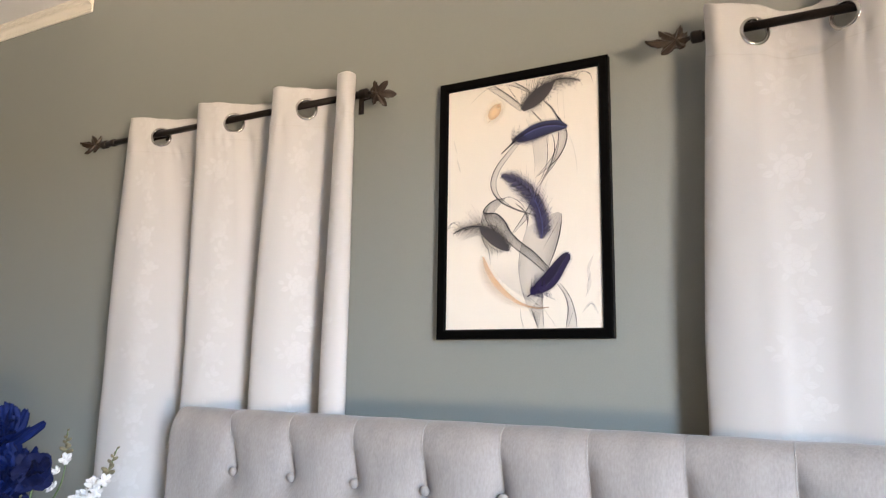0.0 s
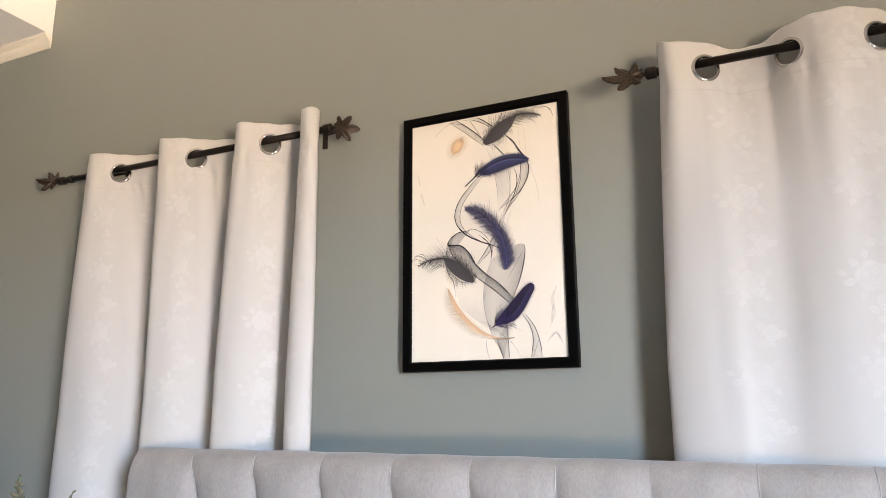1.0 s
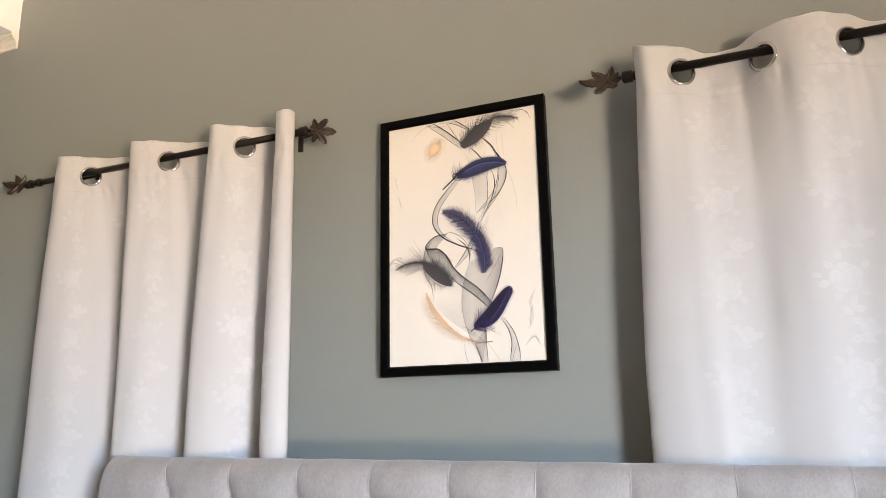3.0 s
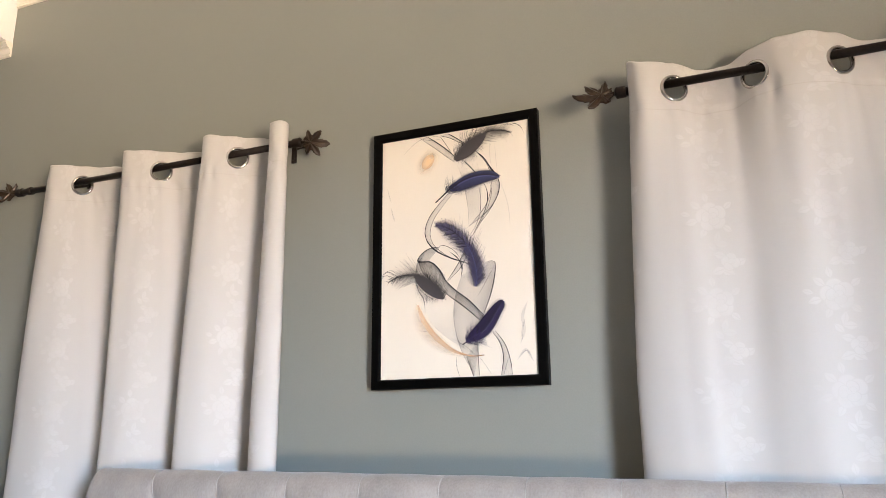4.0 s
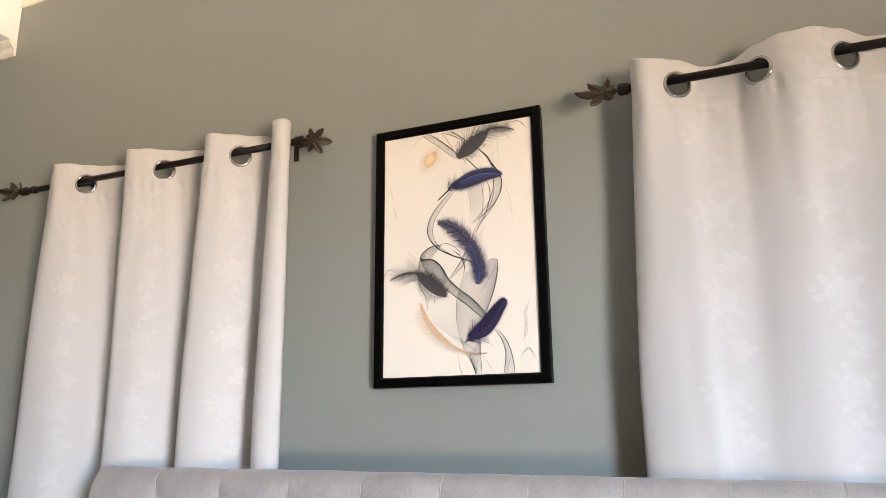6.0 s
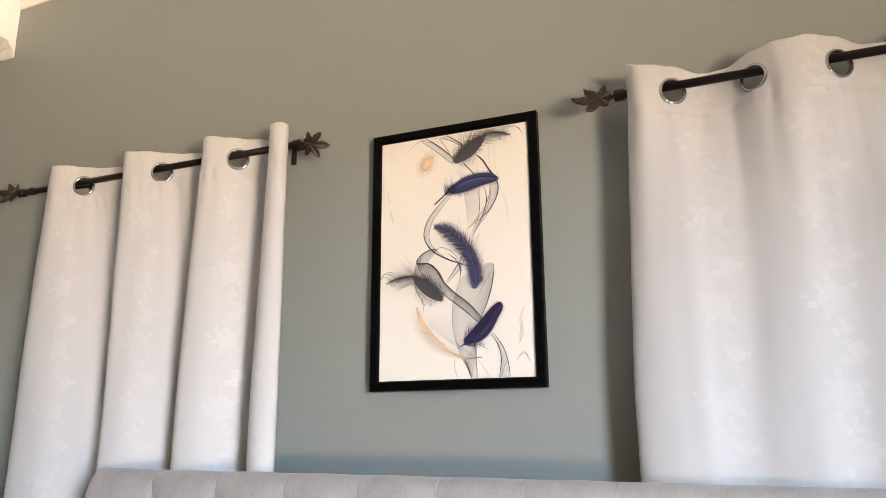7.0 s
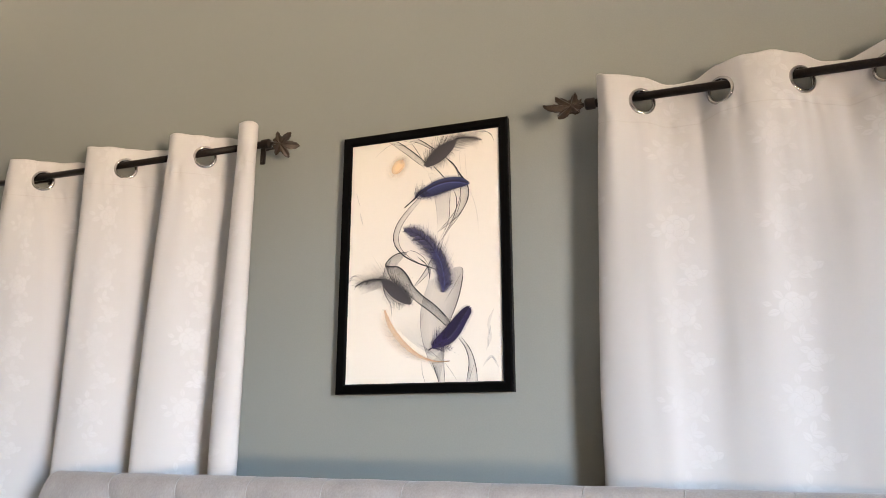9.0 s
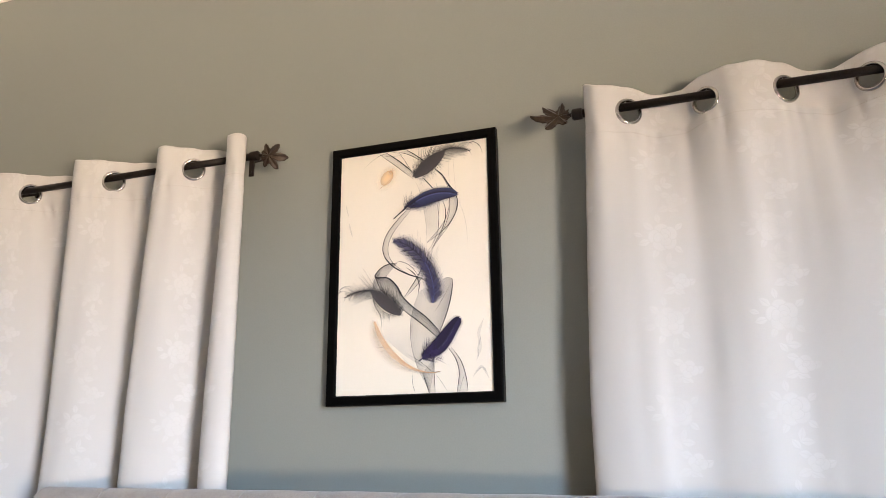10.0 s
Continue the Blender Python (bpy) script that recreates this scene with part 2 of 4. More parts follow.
bm = box(bmesh.new(), (ROOM_L - 0.15, 0, 0), (ROOM_R + 0.15, 0.15, ROOM_T + 0.15))
structure("wall_north", bm, WALL, "plain grey-green painted wall behind the bed", "wall")
bm = box(bmesh.new(), (ROOM_L - 0.15, ROOM_B - 0.15, 0), (ROOM_R + 0.15, ROOM_B, ROOM_T + 0.15))
structure("wall_south", bm, WALL, "plain grey-green painted wall", "wall")
bm = box(bmesh.new(), (ROOM_L - 0.15, ROOM_B, 0), (ROOM_L, 0, ROOM_T + 0.15))
structure("wall_west", bm, WALL, "plain grey-green painted wall", "wall")
bm = bmesh.new()
y0, y1 = WIN_Y - WIN_W / 2, WIN_Y + WIN_W / 2
box(bm, (ROOM_R, ROOM_B, 0), (ROOM_R + 0.15, y0, ROOM_T + 0.15))
box(bm, (ROOM_R, y1, 0), (ROOM_R + 0.15, 0, ROOM_T + 0.15))
box(bm, (ROOM_R, y0, 0), (ROOM_R + 0.15, y1, WIN_Z0))
box(bm, (ROOM_R, y0, WIN_Z1), (ROOM_R + 0.15, y1, ROOM_T + 0.15))
structure("wall_east", bm, WALL, "plain grey-green painted wall with a window opening", "wall")
# unseen floor, tinted to throw cool light into the shadows on the bed wall
bm = box(bmesh.new(), (ROOM_L - 0.15, ROOM_B - 0.15, -0.1), (ROOM_R + 0.15, 0.15, 0))
structure("floor", bm, FLOOR, "plain unseen bedroom floor, blue-grey to bounce cool light", "floor")
bm = box(bmesh.new(), (ROOM_L - 0.15, ROOM_B - 0.15, ROOM_T + 0.004), (ROOM_R + 0.15, 0.15, ROOM_T + 0.2))
structure("ceiling", bm, CEIL, "white painted raised ceiling", "ceiling")
SOFFIT_X, SOFFIT_Z = -1.560, 2.757
bm = box(bmesh.new(), (ROOM_L, ROOM_B, SOFFIT_Z), (SOFFIT_X, -0.001, ROOM_T + 0.002))
structure("ceiling_soffit", bm, CEIL, "cream painted dropped part of the ceiling", "ceiling")


def crown(name, x0, x1, z0, z1, out, label):
    """A stepped crown moulding along the wall; its cut ends show the profile."""
    h = z1 - z0
    prof = [(0, 0), (0.006, 0), (0.008, 0.05), (0.008, 0.14), (0.005, 0.17), (0.007, 0.22)]
    prof += [(0.007 + (out - 0.019) * (1 - math.cos(a)), 0.22 + 0.38 * math.sin(a)) for a in (k * math.pi / 16 for k in range(1, 9))]
    prof += [(out - 0.009, 0.62), (out - 0.009, 0.70), (out - 0.005, 0.72), (out - 0.004, 0.82), (out, 0.84), (out, 1.0), (0, 1.0)]
    b = bmesh.new()
    rows = [[b.verts.new((x, -0.001 - p, z0 + q * h)) for p, q in prof] for x in (x0, x1)]
    n = len(prof)
    for k in range(n):
        b.faces.new((rows[0][k], rows[0][(k + 1) % n], rows[1][(k + 1) % n], rows[1][k]))
    b.faces.new(rows[0][::-1])
    b.faces.new(rows[1])
    return structure(name, b, WHITE, label, "crown moulding")


crown("trim_soffit_crown", ROOM_L, SOFFIT_X + 0.002, 2.700, SOFFIT_Z - 0.001, 0.030, "narrow white stepped crown moulding under the dropped ceiling")
crown("trim_upper_crown", SOFFIT_X + 0.003, ROOM_R, 2.900, ROOM_T + 0.003, 0.030, "narrow white stepped crown moulding under the raised ceiling")

# the window that lights the room
win = tagged(empty("window_1", (ROOM_R + 0.12, WIN_Y, WIN_Z0)), "plain white-framed window that lights the room", "window", kind="structure")
WH = WIN_Z1 - WIN_Z0
part("window_sill", box(bmesh.new(), (-0.03, -WIN_W / 2, 0.0), (0.03, WIN_W / 2, 0.03), 0.004), WHITE, win)
part("window_head", box(bmesh.new(), (-0.03, -WIN_W / 2, WH - 0.03), (0.03, WIN_W / 2, WH), 0.004), WHITE, win)
for s in (-1, 1):
    a, b = sorted((s * WIN_W / 2, s * (WIN_W / 2 - 0.03)))
    part("window_jamb", box(bmesh.new(), (-0.03, a, 0.03), (0.03, b, WH - 0.03), 0.004), WHITE, win)

# ---- the curtains ----
ROD_Y = -0.085


def curve_at(points, params):
    """Catmull-Rom through points, at places given by their count along the list."""
    p = np.array(points, dtype=float)
    p = np.vstack([2 * p[0] - p[1], p, 2 * p[-1] - p[-2]])
    out = []
    for q in params:
        i = min(len(points) - 2, int(q))
        t = q - i
        a, b, c, d = p[i:i + 4]
        out.append(0.5 * (2 * b + (c - a) * t + (2 * a - 5 * b + 4 * c - d) * t * t + (3 * b - a - 3 * c + d) * t ** 3))
    return np.array(out)


def curtain(name, top, bottom, height, foot, grommet_z, crossings, label, sag=0.014, settle=0.62, flare=0.0, ear=0.0, slip=0.0):
    """A grommet panel. top, bottom: its plan at the head and near the bed; crossings: x at which it passes the rod."""
    cols = 300
    fine = np.linspace(0, len(top) - 1, 4000)
    dense = curve_at(top, fine)
    run = np.concatenate([[0], np.cumsum(np.linalg.norm(np.diff(dense, axis=0), axis=1))])
    arc = np.linspace(0, run[-1], cols)
    params = np.interp(arc, run, fine)
    pt, pb = curve_at(top, params), curve_at(bottom, params)
    # the cloth's own width, taken where it hangs free
    across = np.concatenate([[0], np.cumsum(np.linalg.norm(np.diff(pb, axis=0), axis=1))])
    stitch = height - 0.114
    zs = np.concatenate([np.linspace(height, height - 0.14, 30), np.linspace(height - 0.16, foot, 70)])
    verts, uvs = [], []
    for j, z in enumerate(zs):
        w = min(1.0, max(0.0, (height - 0.095 - z) / 0.62)) ** 0.8
        wy = min(1.0, max(0.0, (height - 0.095 - z) / settle)) ** 0.8
        for i in range(cols):
            x, y = pt[i][0] * (1 - w) + pb[i][0] * w, pt[i][1] * (1 - wy) + pb[i][1] * wy
            # the leading corner is drawn in at the very top
            x -= flare * min(1.0, (height - z) / 0.09) * math.exp(-(arc[i] / 0.03) ** 2)
            back = max(0.0, (pt[i][1] - ROD_Y) / 0.045)
            front = max(0.0, (ROD_Y - pt[i][1]) / 0.05)
            rise = min(1.0, max(0.0, 1 - (height - z) / 0.25))
            zz = z - sag * back * rise + 0.001 * math.sin(arc[i] * 90) * rise
            zz += ear * math.exp(-((arc[i] - 0.022) / 0.020) ** 2) * rise + 0.0012 * rise * noise.noise(Vector((arc[i] * 40, 0.5, len(name))))
            wr = noise.noise(Vector((arc[i] * 9, z * 1.6, 3.1 + len(name)))) * 0.006 * (1 - rise)
            wr += noise.noise(Vector((arc[i] * 22, z * 4.0, 9.7))) * 0.0022
            # the cloth puckers where the head band is sewn down
            wr += 0.0016 * math.sin(arc[i] * 160 + 2 * math.sin(arc[i] * 37)) * math.exp(-((z - stitch) / 0.02) ** 2)
            drape = min(1.0, max(0.0, (height - 0.05 - z) / 0.05)) * math.exp(-max(0.0, height - 0.12 - z) / 0.13)
            wr += 0.0055 * drape * noise.noise(Vector((arc[i] * 34, 1.3, 5.5))) + 0.0035 * drape * math.sin(arc[i] * 76)
            verts.append((x, min(-0.008, y + wr), zz))
            uvs.append((across[i] - slip, z))
    holes = []
    for cx, sign in crossings:
        best = min(range(1, cols - 1), key=lambda i: abs(pt[i][0] - cx) + abs(pt[i][1] - ROD_Y) * 2)
        holes.append((best, arc[best]))
    faces = []
    for j in range(len(zs) - 1):
        for i in range(cols - 1):
            c = np.array(((arc[i] + arc[i + 1]) / 2, (zs[j] + zs[j + 1]) / 2))
            if any(math.hypot(c[0] - s, c[1] - grommet_z) < 0.0270 for _, s in holes):
                continue
            k = j * cols + i
            faces.append((k, k + 1, k + cols + 1, k + cols))
    thing = tagged(empty(name, (float(np.mean(pt[:, 0])), ROD_Y, foot)), label, "curtain", group="curtains at the bed wall")
    off = Vector(thing.location)
    panel = sheet("panel", [Vector(v) - off for v in verts], faces, DAMASK, thing, "off-white damask cloth with woven roses", uvs)
    sol = panel.modifiers.new("cloth", "SOLIDIFY")
    sol.thickness, sol.offset = 0.0016, 0
    for best, s in holes:
        t = Vector((*(pt[min(best + 1, cols - 1)] - pt[best - 1]), 0)).normalized()
        nrm = Vector((0, 0, 1)).cross(t).normalized()
        dip = sag * max(0.0, (pt[best][1] - ROD_Y) / 0.045)
        centre = Vector((*pt[best], grommet_z - dip)) - off
        b = bmesh.new()
        prof = [(0.0248, 0.0026), (0.0252, 0.0040), (0.0268, 0.0052), (0.0302, 0.0046), (0.0322, 0.0030), (0.0326, 0.0012), (0.0326, -0.0012), (0.0320, -0.0030), (0.0270, -0.0045), (0.0248, -0.0026)]
        n, m = 40, len(prof)
        ring = [[b.verts.new(centre + r * (math.cos(q) * t + math.sin(q) * Vector((0, 0, 1))) + h * nrm) for r, h in prof] for q in (2 * math.pi * k / n for k in range(n))]
        for k in range(n):
            for q in range(m):
                b.faces.new((ring[k][q], ring[k][(q + 1) % m], ring[(k + 1) % n][(q + 1) % m], ring[(k + 1) % n][q]))
        bmesh.ops.recalc_face_normals(b, faces=b.faces[:])
        part("grommet", b, NICKEL, thing, "shiny nickel grommet ring", True)
    # sewn line under the head band
    row = int(np.argmin(abs(zs - stitch)))
    b = bmesh.new()
    for i in range(2, cols - 3, 1):
        a, c = Vector(verts[row * cols + i]) - off, Vector(verts[row * cols + i + 1]) - off
        d = (c - a)
        nrm = Vector((0, 0, 1)).cross(d).normalized()
        if nrm.y > 0:
            nrm = -nrm
        p, q = a + d * 0.2, a + d * 0.62
        o = nrm * 0.0013
        up = Vector((0, 0, 0.0009))
        vs = [b.verts.new(v) for v in (p + o - up, q + o - up, q + o + up, p + o + up, p + o * 0.5 - up, q + o * 0.5 - up, q + o * 0.5 + up, p + o * 0.5 + up)]
        for f in ((0, 1, 2, 3), (0, 4, 5, 1), (3, 2, 6, 7), (0, 3, 7, 4), (1, 5, 6, 2)):
            b.faces.new([vs[k] for k in f])
    tagged(part("stitching", b, THREAD, thing, "row of small stitches"), kind="stuff")
    return thing


LEFT_TOP = [(-1.123, -0.104), (-1.121, -0.124), (-1.095, -0.133), (-1.053, -0.112), (-1.019, -0.085), (-0.974, -0.058), (-0.852, -0.030), (-0.831, -0.062),
            (-0.819, -0.104), (-0.817, -0.124), (-0.791, -0.133), (-0.738, -0.112), (-0.704, -0.085), (-0.659, -0.058), (-0.556, -0.030), (-0.535, -0.062),
            (-0.523, -0.104), (-0.521, -0.124), (-0.495, -0.133), (-0.459, -0.112), (-0.425, -0.085), (-0.380, -0.058), (-0.324, -0.030), (-0.303, -0.062),
            (-0.291, -0.104), (-0.289, -0.126), (-0.268, -0.137), (-0.250, -0.132), (-0.243, -0.118), (-0.246, -0.104)]
LEFT_LOW = [(-1.122, -0.104), (-1.126, -0.128), (-1.096, -0.139), (-1.013, -0.124), (-0.932, -0.078), (-0.867, -0.032), (-0.827, -0.016), (-0.801, -0.056),
            (-0.791, -0.104), (-0.795, -0.128), (-0.771, -0.139), (-0.712, -0.124), (-0.649, -0.078), (-0.598, -0.032), (-0.575, -0.016), (-0.549, -0.056),
            (-0.539, -0.104), (-0.543, -0.128), (-0.519, -0.139), (-0.465, -0.124), (-0.406, -0.078), (-0.358, -0.032), (-0.338, -0.016), (-0.312, -0.056),
            (-0.303, -0.104), (-0.306, -0.128), (-0.282, -0.140), (-0.254, -0.135), (-0.237, -0.119), (-0.242, -0.100)]
curtain("curtain", LEFT_TOP, LEFT_LOW, 2.158, 0.02, 2.0945, [(-1.019, 1), (-0.836, -1), (-0.704, 1), (-0.540, -1), (-0.425, 1), (-0.303, -1)],
        "off-white damask grommet curtain gathered in deep folds on a dark rod", 0.001, 0.62, 0.018)

RIGHT_CROSS = [0.765 + 0.1645 * k for k in range(8)]
RIGHT_TOP = [(0.672, -0.086), (0.666, -0.095), (0.672, -0.106), (0.700, -0.118)]
RIGHT_LOW = [(0.642, -0.074), (0.636, -0.083), (0.643, -0.096), (0.680, -0.111)]
# how the cloth hangs below its head: x and the distance from the wall
RIGHT_HANG = [(0.68, -0.120), (0.74, -0.119), (0.82, -0.104), (0.86, -0.102), (0.92, -0.115), (0.96, -0.121), (1.02, -0.114), (1.05, -0.112), (1.15, -0.134), (1.30, -0.160), (1.42, -0.150), (1.60, -0.125), (2.10, -0.120)]
for k, x in enumerate(RIGHT_CROSS):
    s = 1 if k % 2 == 0 else -1
    deep = 0.035 if s > 0 else 0.029
    RIGHT_TOP += [(x, ROD_Y), (x + 0.055, ROD_Y + deep * s), (x + 0.110, ROD_Y + deep * s)]
    RIGHT_LOW += [(q, float(np.interp(q, [p for p, _ in RIGHT_HANG], [d for _, d in RIGHT_HANG]))) for q in (x - 0.010, x + 0.045, x + 0.105)]
curtain("curtain", RIGHT_TOP, RIGHT_LOW, 2.138, 0.02, 2.0750, [(x, 1) for x in RIGHT_CROSS],
        "off-white damask grommet curtain drawn almost flat on a dark rod", 0.0165, 0.26, 0.0, 0.012, 0.042)


def leaf_finial(parent, base, direction, spin, size, lift, tilt=0):
    """A five-lobed cast leaf with raised veins. base: where its stalk begins; spin: degrees about the rod."""
    b = bmesh.new()
    # radius of the leaf by angle from its tip
    def radius(a):
        a = abs(a)
        best = 0.40
        for mid, reach, wide in ((0, 1.0, 30), (52, 0.84, 28), (108, 0.66, 28), (150, 0.45, 18)):
            d = abs(a - mid) / wide
            if d < 1.15:
                best = max(best, reach * (1 - 0.62 * d ** 1.35) + 0.075 * reach * math.sin(d * 20) * d)
        return max(0.20, best)
    steps, rings = 120, 7
    rows = []
    for side in (1, -1):
        grid = []
        for j in range(rings + 1):
            f = j / rings
            line = []
            for k in range(steps):
                a = -165 + 330 * k / (steps - 1)
                r = radius(a) * f * size
                rib = min(abs(a - m) for m in (-150, -108, -52, 0, 52, 108, 150))
                ridge = 0.0046 * math.exp(-(rib * f / 5.0) ** 2) - 0.0006 * f * math.sin(radians(a) * 23)
                cup = 0.22 * (f * radius(a)) ** 2 * size * (0.6 + 0.4 * math.cos(radians(a * 3)))
                x, y = r * math.cos(radians(a)), r * math.sin(radians(a))
                z = cup + (ridge + 0.0014 if side > 0 else ridge * 0.6 - 0.0014)
                line.append(b.verts.new((x + 0.34 * size, y, z)))
            grid.append(line)
        for j in range(rings):
            for k in range(steps - 1):
                q = (grid[j][k], grid[j][k + 1], grid[j + 1][k + 1], grid[j + 1][k])
                b.faces.new(q if side > 0 else q[::-1])
        rows.append(grid)
    for k in range(steps - 1):
        b.faces.new((rows[0][rings][k], rows[0][rings][k + 1], rows[1][rings][k + 1], rows[1][rings][k]))
    bmesh.ops.remove_doubles(b, verts=b.verts[:], dist=0.0001)
    bmesh.ops.recalc_face_normals(b, faces=b.faces[:])
    tube(b, [(-0.006, 0, 0), (0.10 * size, 0, 0.0015), (0.34 * size, 0, 0.001), (0.75 * size, 0, 0.004)], [0.0032, 0.0030, 0.0026, 0.0012], 8)
    turn = Matrix.Translation(base) @ Matrix.Rotation(0 if direction > 0 else math.pi, 4, "Z") @ Matrix.Rotation(radians(spin), 4, "X") @ Matrix.Rotation(radians(-lift), 4, "Y") @ Matrix.Rotation(radians(tilt), 4, "Z")
    bmesh.ops.transform(b, matrix=turn, verts=b.verts[:])
    return part("leaf_finial", b, BRONZE, parent, "cast leaf with raised veins", True)


def curtain_rod(x0, x1, z, spins, label, brackets):
    thing = tagged(empty("curtain_rod", ((x0 + x1) / 2, 0, z)), label, "curtain rod", group="curtain rods at the bed wall")
    cx = (x0 + x1) / 2
    b = tube(bmesh.new(), [(x0 - cx, ROD_Y, 0), (x1 - cx, ROD_Y, 0)], 0.0098, 24)
    part("rod", b, IRON, thing, "dark iron tube", True)
    for x, s, spin, size, lift, tilt in ((x0 - cx, -1, *spins[0]), (x1 - cx, 1, *spins[1])):
        collar = [(x - s * 0.060, 0.0100), (x - s * 0.058, 0.0126), (x - s * 0.046, 0.0130), (x - s * 0.043, 0.0104), (x - s * 0.018, 0.0102), (x - s * 0.016, 0.0136), (x + s * 0.004, 0.0140), (x + s * 0.007, 0.0110), (x + s * 0.009, 0.0050), (x + s * 0.018, 0.0040)]
        b = tube(bmesh.new(), [(px, ROD_Y, 0) for px, _ in collar], [r for _, r in collar], 24)
        part("end_cap", b, IRON, thing, "turned dark end cap")
        leaf_finial(thing, (x + s * 0.016, ROD_Y, 0), s, spin, size, lift, tilt)
    for x in brackets:
        bx = x - cx
        holder = part("bracket", box(bmesh.new(), (bx - 0.007, -0.006, 0.010), (bx + 0.007, -0.001, 0.038), 0.0015), IRON, thing, "small iron wall bracket")
        part("arm", tube(bmesh.new(), [(bx, -0.004, 0.022), (bx, -0.045, 0.004), (bx, ROD_Y + 0.006, -0.0135)], [0.0045, 0.0042, 0.0042], 10), IRON, holder, "", True)
        b = bmesh.new()
        cup = [(0.0125 * math.cos(q), 0.0125 * math.sin(q)) for q in (math.pi * (1 + k / 12) for k in range(13))]
        inner = [(0.0100 * math.cos(q), 0.0100 * math.sin(q)) for q in (math.pi * (1 + k / 12) for k in range(13))]
        vs = [[b.verts.new((bx + e, ROD_Y + p, q)) for p, q in cup + inner[::-1]] for e in (-0.007, 0.007)]
        n = len(vs[0])
        for k in range(n):
            b.faces.new((vs[0][k], vs[0][(k + 1) % n], vs[1][(k + 1) % n], vs[1][k]))
        for k in range(12):
            b.faces.new((vs[0][k], vs[0][n - 1 - k], vs[0][n - 2 - k], vs[0][k + 1]))
            b.faces.new((vs[1][k], vs[1][k + 1], vs[1][n - 2 - k], vs[1][n - 1 - k]))
        part("cradle", b, IRON, holder)
        part("post", box(bmesh.new(), (bx - 0.0072, ROD_Y - 0.003, -0.058), (bx + 0.0072, ROD_Y + 0.003, -0.0128), 0.001), IRON, holder)
        part("screw", tube(bmesh.new(), [(bx, ROD_Y - 0.003, -0.048), (bx, ROD_Y - 0.006, -0.048)], [0.0032, 0.0028], 10), IRON, holder)
    return thing


curtain_rod(-1.300, -0.222, 2.1075, ((-72, 0.056, 12, 0), (-66, 0.052, 20, 14)), "dark iron curtain rod with bronze leaf finials on the wall", [-1.085, -0.236])
curtain_rod(0.642, 2.060, 2.0885, ((-60, 0.066, 2, 8), (40, 0.062, 8, 0)), "dark iron curtain rod with bronze leaf finials on the wall", [0.690, 2.000])

# ---- the picture ----
ART_X, ART_Z, ART_W, ART_H = 0.0, 2.0915, 0.406, 0.632
picture = tagged(empty("framed_picture", (ART_X + ART_W / 2, 0, ART_Z - ART_H)), "black-framed print of blue and grey feathers with smoke ribbons", "picture")
POFF = Vector(picture.location)


def frame_rail(a, b, inward):
    """One mitred rail between the outer corners a and b (x, z); inward: into the picture."""
    bm = bmesh.new()
    a, b, inward = Vector(a), Vector(b), Vector(inward)
    along = (b - a).normalized()
    # how far in, and how far off the wall
    prof = [(0.0, -0.002), (0.0, -0.0215), (0.0015, -0.0245), (0.006, -0.0255), (0.019, -0.0255), (0.0215, -0.0245), (0.0245, -0.0205), (0.0245, -0.010), (0.012, -0.002)]
    rows = []
    for corner, s in ((a, 1), (b, -1)):
        row = []
        for d, y in prof:
            p = corner + inward * d + along * (s * d)
            row.append(bm.verts.new(Vector((p.x, y, p.y)) - POFF))
        rows.append(row)
    n = len(prof)
    for k in range(n):
        bm.faces.new((rows[0][k], rows[0][(k + 1) % n], rows[1][(k + 1) % n], rows[1][k]))
    bm.faces.new(rows[0][::-1])
    bm.faces.new(rows[1])
    bmesh.ops.recalc_face_normals(bm, faces=bm.faces[:])
    return part("frame_rail", bm, BLACK, picture, "black satin mitred rail")


x0, x1, z0, z1 = ART_X - 0.0235, ART_X + ART_W + 0.0265, ART_Z - ART_H - 0.0245, ART_Z + 0.0262
frame_rail((x0, z1), (x1, z1), (0, -1))
frame_rail((x0, z0), (x1, z0), (0, 1))
frame_rail((x0, z0), (x0, z1), (1, 0))
frame_rail((x1, z0), (x1, z1), (-1, 0))
SHEET_Y = -0.0165
part("print", box(bmesh.new(), Vector((x0 + 0.012, SHEET_Y, z0 + 0.012)) - POFF, Vector((x1 - 0.012, -0.004, z1 - 0.012)) - POFF), PAPER, picture, "cream art print")

LAYER = [0]


def on_sheet(u, v):
    return Vector((ART_X + u * ART_W, SHEET_Y - 0.0002 - 0.00003 * LAYER[0], ART_Z - v * ART_H)) - POFF


def inside(u, v):
    return min(0.998, max(0.002, u)), min(0.998, max(0.002, v))


def stroke(name, points, width, mat, ends=(0.2, 0.2)):
    """A flat line on the print; width in metres, thinner towards the ends."""
    line, _ = smooth_line([(u * ART_W, v * ART_H) for u, v in points], 40)
    b = bmesh.new()
    LAYER[0] += 1
    rows = []
    for i, p in enumerate(line):
        d = line[min(i + 1, 39)] - line[max(i - 1, 0)]
        d = d / (np.linalg.norm(d) + 1e-9)
        f = i / 39
        w = 0.62 * width * (ends[0] + (1 - ends[0]) * min(1, f * 4)) * (ends[1] + (1 - ends[1]) * min(1, (1 - f) * 4))
        rows.append([b.verts.new(on_sheet(*inside((p[0] - s * d[1] * w) / ART_W, (p[1] + s * d[0] * w) / ART_H))) for s in (-1, 1)])
    for a, c in zip(rows, rows[1:]):
        b.faces.new((a[0], a[1], c[1], c[0]))
    return part(name, b, mat, picture)


